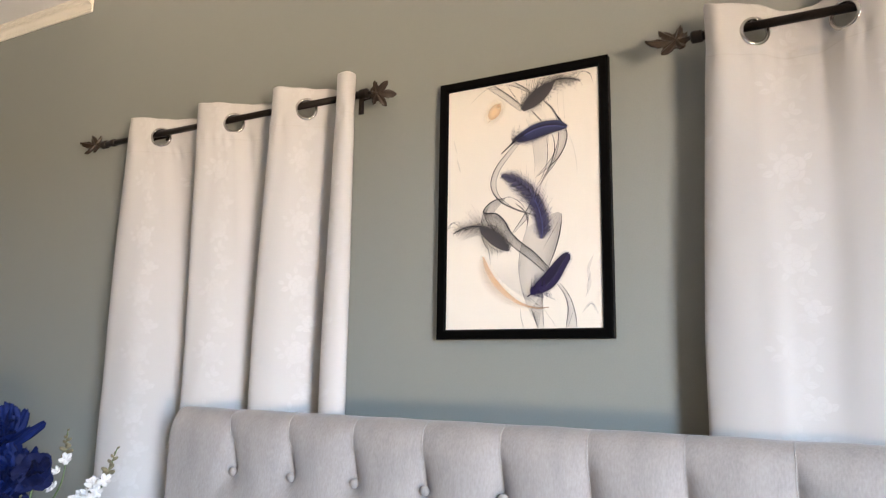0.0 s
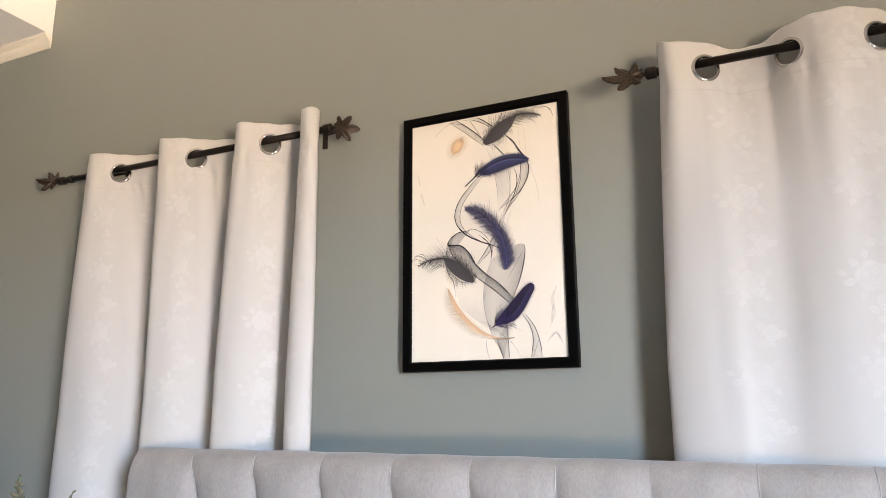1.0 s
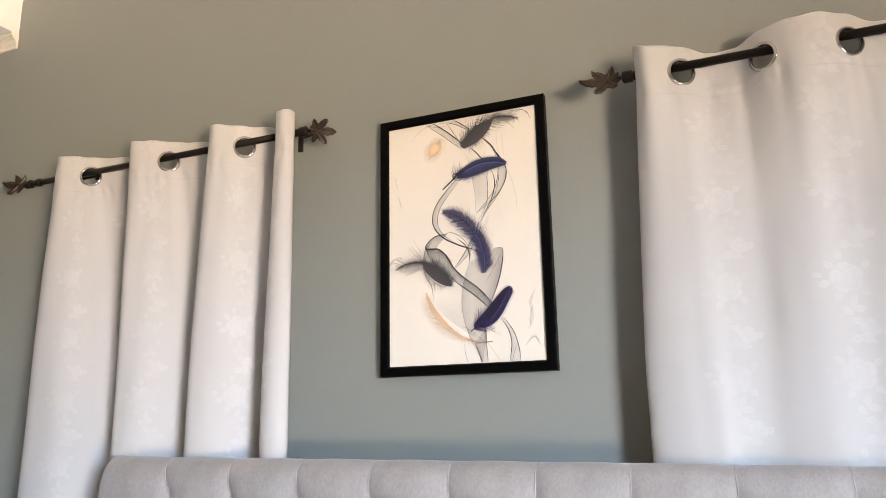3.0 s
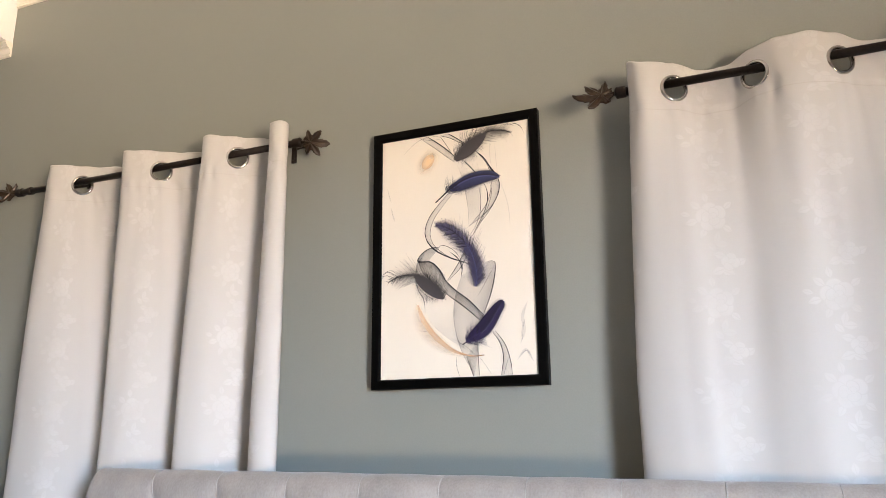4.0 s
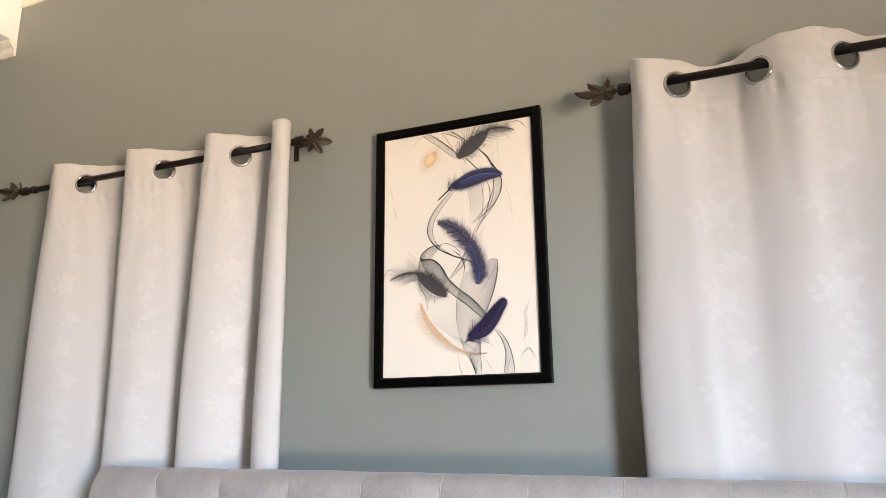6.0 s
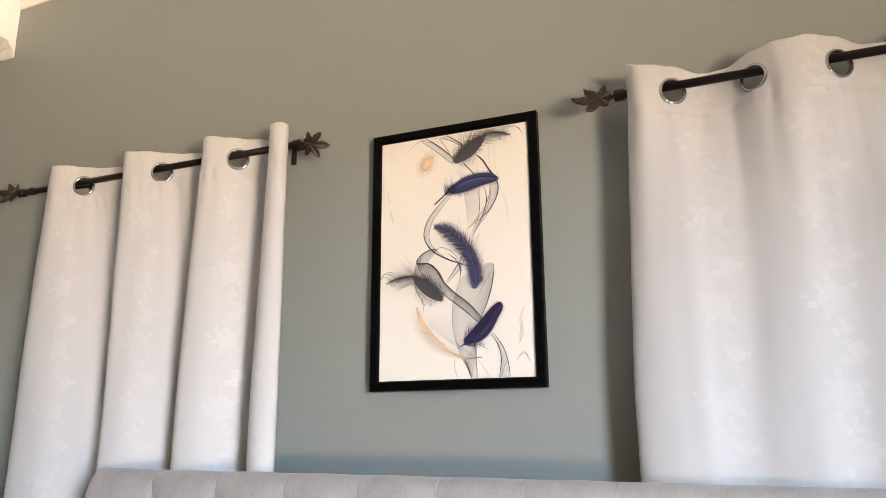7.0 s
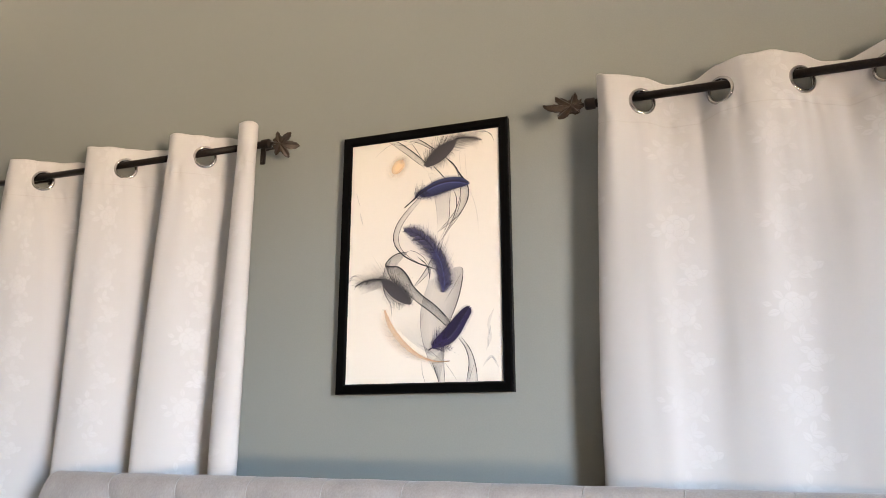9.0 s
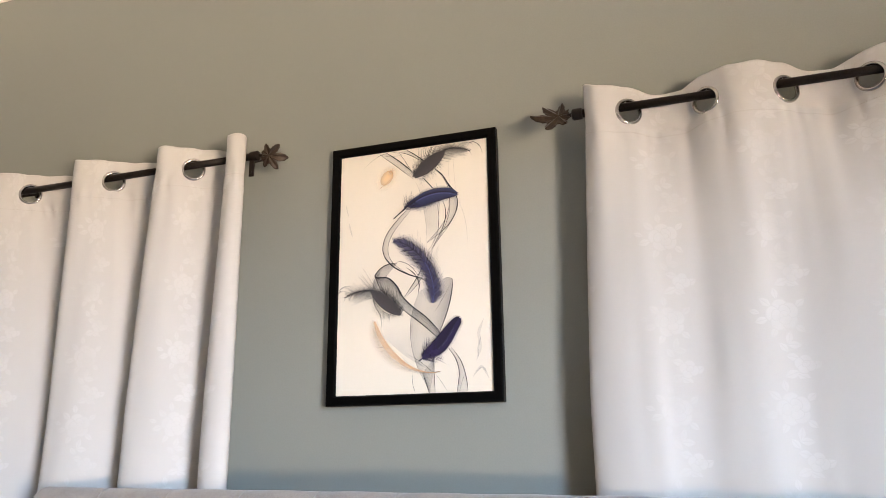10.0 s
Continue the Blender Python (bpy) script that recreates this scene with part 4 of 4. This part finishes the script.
feather("feather", [(0.516, 0.123), (0.549, 0.09), (0.593, 0.061), (0.652, 0.042), (0.717, 0.028), (0.781, 0.022), (0.843, 0.03), (0.897, 0.044)], 0.0, (0.036, 0.038), GREYBARB, 95, 42, 0.50, 0.0016, 0.80, 0.0018, -0.5, CHAR)
web([(0.732, 0.028), (0.663, 0.038), (0.601, 0.06), (0.553, 0.091), (0.52, 0.123)], [(0.732, 0.025), (0.659, 0.035), (0.593, 0.056), (0.545, 0.087), (0.513, 0.12)], [(0.732, 0.03), (0.714, 0.064), (0.667, 0.099), (0.604, 0.125), (0.531, 0.134)], GREYWEB)
feather("feather", [(0.707, 0.053), (0.667, 0.094), (0.604, 0.125), (0.543, 0.135)], 0.05, (0.003, 0.020), GREYBARB, 60, 50, 0.5, 0.0007, 0.9, 0.0004, 0.4, GREYBARB)
stroke("smoke_line", [(0.846, 0.032), (0.859, 0.013), (0.889, 0.007), (0.917, 0.02)], 0.0007, GREYBARB, (0.15, 0.15))
stroke("smoke_line", [(0.865, 0.032), (0.903, 0.009), (0.953, 0.022), (0.978, 0.061)], 0.0007, GREYBARB, (0.15, 0.15))
stroke("smoke_line", [(0.844, 0.015), (0.874, 0), (0.904, -0.001)], 0.0007, GREYBARB, (0.15, 0.15))
stroke("smoke_line", [(0.889, 0.002), (0.932, 0.012), (0.966, 0.036)], 0.0007, GREYBARB, (0.15, 0.15))
web([(0.482, 0.247), (0.537, 0.226), (0.599, 0.211), (0.667, 0.204), (0.741, 0.207), (0.807, 0.221)], [(0.468, 0.231), (0.515, 0.207), (0.593, 0.182), (0.688, 0.173), (0.765, 0.182), (0.825, 0.219)], [(0.504, 0.27), (0.569, 0.279), (0.656, 0.271), (0.731, 0.258), (0.79, 0.243), (0.824, 0.226)], BLUEHALO)
web([(0.482, 0.247), (0.537, 0.226), (0.599, 0.211), (0.667, 0.204), (0.741, 0.207), (0.807, 0.221)], [(0.471, 0.236), (0.523, 0.215), (0.597, 0.192), (0.684, 0.184), (0.765, 0.191), (0.811, 0.215)], [(0.493, 0.257), (0.558, 0.266), (0.641, 0.258), (0.724, 0.245), (0.784, 0.235), (0.81, 0.226)], BLUEWEB)
stroke("quill", [(0.482, 0.247), (0.537, 0.226), (0.599, 0.211), (0.667, 0.204), (0.741, 0.207), (0.807, 0.221)], 0.0022, NIGHT, (0.6, 0.2))
stroke("quill", [(0.486, 0.253), (0.541, 0.232), (0.603, 0.217), (0.671, 0.21), (0.745, 0.214), (0.81, 0.228)], 0.0016, BLUESHINE, (0.4, 0.1))
stroke("quill", [(0.383, 0.296), (0.431, 0.272), (0.482, 0.247)], 0.0028, CHAR, (1.0, 0.6))
feather("feather", [(0.443, 0.264), (0.483, 0.244), (0.53, 0.228)], 0.15, (0.028, 0.026), NIGHT, 50, 62, 0.5, 0.0009, 0.7, 0.0016, 0.2)
feather("feather", [(0.497, 0.255), (0.581, 0.257), (0.672, 0.247)], 0.0, (0.012, 0.002), NAVYBARB, 50, 38, 0.5, 0.0008, 0.6, 0.0004, 0.2)
web([(0.641, 0.657), (0.651, 0.621), (0.643, 0.576), (0.617, 0.52), (0.579, 0.478), (0.525, 0.439), (0.451, 0.405), (0.382, 0.392)], [(0.663, 0.658), (0.719, 0.63), (0.726, 0.586), (0.697, 0.53), (0.65, 0.472), (0.579, 0.416), (0.476, 0.369), (0.367, 0.374)], [(0.62, 0.655), (0.585, 0.624), (0.576, 0.58), (0.542, 0.528), (0.485, 0.487), (0.433, 0.448), (0.393, 0.414), (0.366, 0.395)], SLATEHALO, 1.2)
web([(0.641, 0.657), (0.651, 0.621), (0.643, 0.576), (0.617, 0.52), (0.579, 0.478), (0.525, 0.439), (0.451, 0.405), (0.382, 0.392)], [(0.656, 0.655), (0.708, 0.628), (0.708, 0.585), (0.679, 0.531), (0.635, 0.478), (0.571, 0.424), (0.475, 0.381), (0.387, 0.378)], [(0.627, 0.653), (0.596, 0.622), (0.591, 0.579), (0.561, 0.529), (0.507, 0.491), (0.445, 0.451), (0.404, 0.415), (0.378, 0.396)], SLATEWEB, 1.5)
feather("feather", [(0.641, 0.657), (0.651, 0.621), (0.643, 0.576), (0.617, 0.52), (0.579, 0.478), (0.525, 0.439), (0.451, 0.405), (0.382, 0.392)], 0.02, (0.038, 0.036), SLATEBARB, 75, 36, 0.35, 0.0019, 1.0, 0.0022, 0.1, NIGHT)
feather("feather", [(0.641, 0.657), (0.651, 0.621), (0.643, 0.576), (0.617, 0.52), (0.579, 0.478)], 0.05, (0.026, 0.026), NAVYBARB, 80, 42, 0.35, 0.0010, 0.8, 0.0012, 0.1, BLUESHINE)
web([(0.432, 0.695), (0.422, 0.672), (0.389, 0.643), (0.344, 0.617), (0.287, 0.597), (0.225, 0.588), (0.165, 0.587), (0.105, 0.595), (0.052, 0.61)], [(0.465, 0.709), (0.482, 0.674), (0.458, 0.631), (0.411, 0.589), (0.335, 0.563), (0.245, 0.566), (0.178, 0.567), (0.113, 0.581), (0.052, 0.608)], [(0.419, 0.72), (0.362, 0.716), (0.298, 0.69), (0.261, 0.656), (0.231, 0.626), (0.199, 0.629), (0.152, 0.63), (0.104, 0.618), (0.056, 0.613)], DOWN, 1.35)
feather("feather", [(0.432, 0.695), (0.422, 0.672), (0.389, 0.643), (0.344, 0.617), (0.287, 0.597), (0.225, 0.588), (0.165, 0.587), (0.105, 0.595), (0.052, 0.61)], 0.0, (0.038, 0.036), GREYBARB, 100, 42, 0.50, 0.0016, 0.80, 0.0018, -0.5, CHAR)
web([(0.236, 0.592), (0.291, 0.6), (0.344, 0.619), (0.389, 0.645), (0.418, 0.672), (0.432, 0.695)], [(0.236, 0.589), (0.291, 0.596), (0.348, 0.617), (0.393, 0.643), (0.425, 0.672), (0.435, 0.696)], [(0.236, 0.594), (0.251, 0.623), (0.285, 0.652), (0.33, 0.676), (0.383, 0.693), (0.428, 0.698)], GREYWEB)
feather("feather", [(0.251, 0.627), (0.292, 0.66), (0.345, 0.686), (0.405, 0.698)], 0.0, (0.020, 0.003), GREYBARB, 60, 48, 0.5, 0.0007, 0.9, 0.0004, 0.4, GREYBARB)
stroke("smoke_line", [(0.097, 0.589), (0.081, 0.572), (0.041, 0.569), (0.007, 0.598)], 0.0007, GREYBARB, (0.15, 0.15))
stroke("smoke_line", [(0.113, 0.586), (0.082, 0.562), (0.024, 0.573), (-0.001, 0.616)], 0.0007, GREYBARB, (0.15, 0.15))
stroke("smoke_line", [(0.081, 0.598), (0.049, 0.581), (0.02, 0.587)], 0.0007, GREYBARB, (0.15, 0.15))
web([(0.581, 0.867), (0.625, 0.852), (0.676, 0.832), (0.721, 0.802), (0.759, 0.765), (0.789, 0.736), (0.808, 0.722)], [(0.56, 0.851), (0.591, 0.822), (0.636, 0.789), (0.689, 0.752), (0.741, 0.72), (0.785, 0.705), (0.819, 0.714)], [(0.609, 0.875), (0.666, 0.873), (0.724, 0.858), (0.772, 0.826), (0.814, 0.781), (0.841, 0.743), (0.826, 0.721)], VIOLETHALO)
web([(0.581, 0.867), (0.625, 0.852), (0.676, 0.832), (0.721, 0.802), (0.759, 0.765), (0.789, 0.736), (0.808, 0.722)], [(0.57, 0.856), (0.597, 0.831), (0.646, 0.796), (0.699, 0.759), (0.751, 0.729), (0.787, 0.716), (0.808, 0.717)], [(0.602, 0.868), (0.66, 0.866), (0.714, 0.851), (0.759, 0.819), (0.797, 0.775), (0.824, 0.742), (0.815, 0.722)], VIOLETWEB)
stroke("quill", [(0.581, 0.867), (0.625, 0.852), (0.676, 0.832), (0.721, 0.802), (0.759, 0.765), (0.789, 0.736), (0.808, 0.722)], 0.0016, NIGHT, (0.8, 0.1))
stroke("quill", [(0.63, 0.855), (0.681, 0.836), (0.726, 0.805), (0.764, 0.768), (0.794, 0.739)], 0.0012, VIOLETSHINE, (0.2, 0.1))
stroke("quill", [(0.551, 0.879), (0.581, 0.867), (0.625, 0.852)], 0.0022, NIGHT, (1.0, 0.6))
feather("feather", [(0.569, 0.873), (0.61, 0.855), (0.669, 0.834)], 0.05, (0.030, 0.030), VIOLETBARB, 90, 58, 0.45, 0.0009, 0.75, 0.0014, 0.2)

# ---- the headboard ----
HB_L, HB_PITCH, HB_FIRST, HB_COLS = -0.742, 0.1885, -0.527, 9
HB_R = HB_FIRST + HB_PITCH * (HB_COLS - 1) + 0.22
HB_TOP, HB_BACK, HB_FRONT, HB_LOW, BUTTON_Z = 1.244, -0.143, -0.213, 0.30, 1.093
headboard = tagged(empty("headboard", ((HB_L + HB_R) / 2, HB_BACK, 0)), "greige upholstered button-tufted headboard against the curtains", "headboard")
HOFF = Vector(headboard.location)
# section from the back of the top over the roll and down the front: (y, z, normal y, normal z)
section = [(HB_BACK, HB_TOP - 0.20, 1, 0), (HB_BACK, HB_TOP - 0.03, 1, 0)]
for k in range(7):
    a = math.pi / 2 * k / 6
    section.append((HB_BACK - 0.012 + 0.012 * math.cos(a), HB_TOP - 0.012 + 0.012 * math.sin(a), math.cos(a), math.sin(a)))
RY, RZ = 0.056, 0.085
for k in range(1, 25):
    a = math.pi / 2 * k / 24
    n = Vector((-math.sin(a) / RY, math.cos(a) / RZ)).normalized()
    section.append((HB_FRONT + RY - RY * math.sin(a), HB_TOP - RZ + RZ * math.cos(a), n.x, n.y))
for k in range(1, 110):
    section.append((HB_FRONT, HB_TOP - RZ - k * (HB_TOP - RZ - HB_LOW) / 109, -1, 0))
SEAMS = [HB_FIRST + HB_PITCH * k for k in range(HB_COLS)]
ROW2 = BUTTON_Z - 0.190


def seam_x(s, z):
    """Where a pleat runs: those towards the end lean outwards over the roll."""
    return s + min(0.0, s + 0.2) * 0.05 * min(1.0, max(0.0, (z - 1.165) / 0.07))


def dent(x, z, ny):
    """How far the cover is drawn in at a place on the headboard."""
    d = min(abs(x - seam_x(s, z)) for s in SEAMS)
    pull = 0.0
    if z > BUTTON_Z - 0.002:
        g = min(1.0, max(0.0, (z - BUTTON_Z) / 0.13))
        depth = 0.034 * (1 - g) ** 1.2 + 0.0085
        pull = depth * math.exp(-d / (0.026 - 0.016 * g)) + (0.009 - 0.004 * g) * math.exp(-(d / 0.050) ** 2)
    for row, shift in ((BUTTON_Z, 0.0), (ROW2, 0.5), (ROW2 - 0.19, 0.0), (ROW2 - 0.38, 0.5)):
        k = min(HB_COLS - 1 - (shift > 0), max(0, round((x - HB_FIRST) / HB_PITCH - shift)))
        bx = HB_FIRST + HB_PITCH * (k + shift)
        r = math.hypot(x - bx, (z - row))
        pull = max(pull, 0.046 * math.exp(-(r / 0.033) ** 1.15))
    # slanting folds between the rows of buttons
    if z < BUTTON_Z:
        t = (BUTTON_Z - z) / 0.19
        k = (x - HB_FIRST) / HB_PITCH
        a = abs(((k - t / 2) + 0.5) % 1 - 0.5) * HB_PITCH
        c = abs(((k + t / 2) + 0.5) % 1 - 0.5) * HB_PITCH
        fade = (0.15 + 0.85 * abs(math.cos(math.pi * t)) ** 3) * (HB_FIRST - 0.04 < x < HB_R - 0.18)
        pull = max(pull, 0.024 * fade * math.exp(-min(a, c) / 0.014))
    return pull


nx = 420
xs = np.linspace(HB_L, HB_R, nx)
verts, uvs, faces = [], [], []
run = 0.0
for j, (y, z, ny, nz) in enumerate(section):
    if j:
        run += math.hypot(y - section[j - 1][0], z - section[j - 1][1])
    for x in xs:
        edge = min(x - HB_L, HB_R - x)
        rnd = 0.011
        drop = rnd - math.sqrt(max(0.0, rnd ** 2 - (rnd - min(edge, rnd)) ** 2))
        p = dent(x, z, ny) if ny < 0.5 else 0.0
        p = p * min(1, max(0.35, (nz * -1 + 1)))
        sag = 0.0016 * noise.noise(Vector((x * 6, z * 6, 2.0)))
        yy, zz = y - ny * (p + drop * 0.9) + sag * (ny < 0), z - nz * (p + drop * 0.45)
        xx = x
        zz += 0.0055 * (0.35 - x)
        verts.append(Vector((xx, yy, zz)) - HOFF)
        uvs.append((x, run))
for j in range(len(section) - 1):
    for i in range(nx - 1):
        k = j * nx + i
        faces.append((k, k + nx, k + nx + 1, k + 1))
sheet("cover", verts, faces, LINEN, headboard, "greige woven cover, tufted", uvs)
bm = box(bmesh.new(), Vector((HB_L + 0.012, HB_BACK - 0.014, HB_LOW + 0.01)) - HOFF, Vector((HB_R - 0.012, HB_BACK, HB_TOP - 0.06)) - HOFF, 0.004)
part("core", bm, LINEN, headboard)
for x in (HB_L + 0.12, HB_R - 0.12):
    part("leg", box(bmesh.new(), Vector((x - 0.04, HB_BACK - 0.045, 0)) - HOFF, Vector((x + 0.04, HB_BACK - 0.005, HB_LOW + 0.02)) - HOFF, 0.003), WOOD, headboard)
for x in SEAMS:
    # the sewn pleat from the button over the roll
    pts = []
    for y, z, ny, nz in section[7:]:
        if z < BUTTON_Z + 0.008:
            break
        if ny > 0.5:
            continue
        p = dent(seam_x(x, z), z, ny) * min(1, max(0.35, 1 - nz)) - 0.0009
        pts.append(Vector((seam_x(x, z) + 0.0006 * math.sin(z * 90), y - ny * p, z - nz * p + 0.0055 * (0.35 - x))) - HOFF)
    part("pleat_seam", tube(bmesh.new(), pts, 0.0012, 6), SEAM, headboard, "sewn pleat", True)
    for row, shift in ((BUTTON_Z, 0.0), (ROW2, 0.5)):
        bx = x + shift * HB_PITCH
        if bx > HB_R - 0.1:
            continue
        b = bmesh.new()
        bmesh.ops.create_uvsphere(b, u_segments=20, v_segments=12, radius=0.0112, matrix=Matrix.Translation(Vector((bx + 0.006, HB_FRONT + 0.022, row)) - HOFF) @ Matrix.Diagonal((1, 0.62, 1, 1)))
        part("button", b, LINEN, headboard, "covered tufting button", True)

# ---- flowers beside the bed ----
FX, FY = -1.00, -0.42
stand = tagged(empty("nightstand", (FX, FY, 0)), "plain dark wooden nightstand beside the headboard", "nightstand")
part("tabletop", box(bmesh.new(), (-0.21, -0.2, 0.60), (0.21, 0.2, 0.63), 0.004), WOOD, stand)
part("body", box(bmesh.new(), (-0.19, -0.18, 0.12), (0.19, 0.18, 0.60), 0.003), WOOD, stand)
for sx in (-1, 1):
    for sy in (-1, 1):
        part("leg", box(bmesh.new(), (sx * 0.16 - 0.02, sy * 0.15 - 0.02, 0), (sx * 0.16 + 0.02, sy * 0.15 + 0.02, 0.12), 0.002), WOOD, stand)
vase = tagged(empty("vase", (FX, FY, 0.63)), "white ceramic vase holding artificial flowers", "vase")
prof = [(0.0, 0.0), (0.045, 0.0), (0.05, 0.01), (0.065, 0.07), (0.062, 0.13), (0.038, 0.19), (0.032, 0.22), (0.040, 0.24), (0.036, 0.24), (0.029, 0.22), (0.034, 0.19), (0.056, 0.13), (0.055, 0.03), (0.0, 0.012)]
b = bmesh.new()
rows = [[b.verts.new((r * math.cos(q), r * math.sin(q), z)) for q in (2 * math.pi * k / 32 for k in range(32))] if r else [b.verts.new((0, 0, z))] for r, z in prof]
for a, c in zip(rows, rows[1:]):
    for k in range(32):
        if len(a) == 1:
            b.faces.new((a[0], c[(k + 1) % 32], c[k]))
        elif len(c) == 1:
            b.faces.new((a[k], a[(k + 1) % 32], c[0]))
        else:
            b.faces.new((a[k], a[(k + 1) % 32], c[(k + 1) % 32], c[k]))
bmesh.ops.recalc_face_normals(b, faces=b.faces[:])
part("body", b, CERAMIC, vase, "", True)

bouquet = tagged(empty("artificial_flowers", (FX, FY, 0.66)), "royal blue silk blossoms with white sprigs in a vase", "flowers")
BOFF = Vector(bouquet.location)
frng = random.Random(5)


def petal(b, base, out, up, length, wide, cup, ruffle, seed):
    """A thin curved petal with a ruffled rim."""
    out, up = out.normalized(), up.normalized()
    side = out.cross(up).normalized()
    nu, nv = 10, 11
    for s in (1, -1):
        grid = []
        for i in range(nu):
            f = i / (nu - 1)
            w = wide * (0.22 + 0.78 * math.sin(math.pi * min(1, 0.10 + f * 0.80)) ** 0.8)
            row = []
            for j in range(nv):
                g = j / (nv - 1) * 2 - 1
                lift = cup * (f ** 2) * length - 0.25 * wide * g * g * (1 - f * 0.5)
                wave = ruffle * length * f * math.sin(g * 7 + seed + f * 3)
                reach = length * (f - 0.10 * f * g * g * (1 + 0.5 * math.sin(g * 9 + seed)))
                p = base + out * reach + side * (g * w / 2) + up * (lift + wave) + up * (0.0004 * s)
                row.append(b.verts.new(p))
            grid.append(row)
        for i in range(nu - 1):
            for j in range(nv - 1):
                q = (grid[i][j], grid[i][j + 1], grid[i + 1][j + 1], grid[i + 1][j])
                b.faces.new(q if s > 0 else q[::-1])


def blossom(centre, axis, size, mat, layers, label):
    centre, axis = Vector(centre) - BOFF, Vector(axis).normalized()
    b = bmesh.new()
    side = axis.orthogonal().normalized()
    for n, (count, open_deg, length) in enumerate(layers):
        for k in range(count):
            q = 2 * math.pi * (k + 0.5 * (n % 2)) / count + frng.uniform(-0.25, 0.25)
            radial = (math.cos(q) * side + math.sin(q) * axis.cross(side)).normalized()
            o = radians(open_deg + frng.uniform(-10, 10))
            out = radial * math.sin(o) + axis * math.cos(o)
            up = axis * math.sin(o) - radial * math.cos(o)
            petal(b, centre + axis * 0.004 * n, out, up, size * length * frng.uniform(0.85, 1.1), size * length * (0.62 if mat == BLUE else 1.0), frng.uniform(0.0, 0.4), 0.055, frng.uniform(0, 6))
    return part("blossom", b, mat, bouquet, label, True)


LAYERS = [(6, 100, 1.05), (7, 80, 1.0), (6, 58, 0.85), (5, 34, 0.7), (4, 14, 0.5)]
BROAD = [(4, 96, 1.0), (4, 62, 0.95), (3, 30, 0.75)]
for centre, axis, size, mat in (((-1.130, -0.42, 1.158), (0.25, -0.55, 0.75), 0.090, BLUE), ((-1.045, -0.45, 1.070), (0.0, -0.8, 0.6), 0.082, BLUE), ((-0.975, -0.43, 1.085), (0.8, -0.55, 0.35), 0.058, NAVY),
                                ((-1.110, -0.47, 1.035), (-0.1, -0.9, 0.2), 0.070, BLUE), ((-1.030, -0.46, 0.990), (0.4, -0.8, 0.1), 0.060, NAVY), ((-1.20, -0.42, 1.10), (-0.6, -0.5, 0.5), 0.07, BLUE)):
    blossom(centre, axis, size, mat, LAYERS if mat == BLUE else BROAD, "royal blue ruffled silk blossom" if mat == BLUE else "dark navy silk blossom")
    c = Vector(centre) - BOFF
    part("stem", tube(bmesh.new(), [Vector((0, 0, 0.0)), Vector((c.x * 0.15, c.y * 0.15, 0.22)), c * 0.75 + Vector((0, 0, 0.02)), c - Vector(axis).normalized() * 0.004], [0.003, 0.003, 0.0028, 0.003], 8), STEM, bouquet, "", True)


def sprig(tip, base, white, label):
    """A stalk with small white blossoms low down and closed buds at its tip."""
    tip, base = Vector(tip) - BOFF, Vector(base) - BOFF
    mid = (tip + base) / 2 + Vector((0.02, 0, -0.02))
    line, _ = smooth_line([tuple(base), tuple(mid), tuple(tip)], 30)
    part("stem", tube(bmesh.new(), [Vector((0, 0, 0)), base * 0.5 + Vector((0, 0, 0.06))] + [Vector(p) for p in line], [0.003] * 2 + [0.0026 - 0.0012 * k / 29 for k in range(30)], 6), STEM, bouquet, "", True)
    b = bmesh.new()
    for k in range(11):
        p = Vector(line[int(29 - k * 1.1)])
        q = k * 2.4
        d = Vector((math.cos(q), math.sin(q) * 0.8, 0.5)).normalized()
        r = 0.0035 + 0.0006 * k
        m = Matrix.Translation(p + d * (0.004 + 0.0007 * k)) @ d.to_track_quat("Z", "Y").to_matrix().to_4x4() @ Matrix.Diagonal((0.75, 0.75, 1.5, 1))
        bmesh.ops.create_icosphere(b, subdivisions=2, radius=r, matrix=m)
    part("buds", b, BUD, bouquet, "small olive-brown buds", True)
    b = bmesh.new()
    for k in range(white):
        p = Vector(line[max(0, int(17 - k * 17 / max(1, white)))])
        q = k * 2.1 + 0.6
        d = Vector((math.cos(q), -abs(math.sin(q)) * 0.9, 0.35 + 0.3 * math.sin(k))).normalized()
        c = p + d * 0.022
        side = d.orthogonal().normalized()
        for n in range(5):
            a = 2 * math.pi * n / 5 + k
            radial = math.cos(a) * side + math.sin(a) * d.cross(side)
            petal(b, c, radial * 0.9 + d * (0.35 + 0.3 * math.sin(n * 2 + k)), d - radial * 0.4, 0.019 + 0.003 * math.sin(k * 3 + n), 0.0125, 0.25, 0.10, k + n)
    part("white_blossoms", b, PETALWHITE, bouquet, label, True)


sprig((-0.680, -0.42, 1.160), (-0.82, -0.42, 1.00), 12, "small white silk blossoms")
sprig((-0.955, -0.36, 1.185), (-0.965, -0.38, 1.00), 3, "small white silk blossoms")
sprig((-0.96, -0.47, 1.03), (-0.99, -0.46, 0.95), 10, "small white silk blossoms")
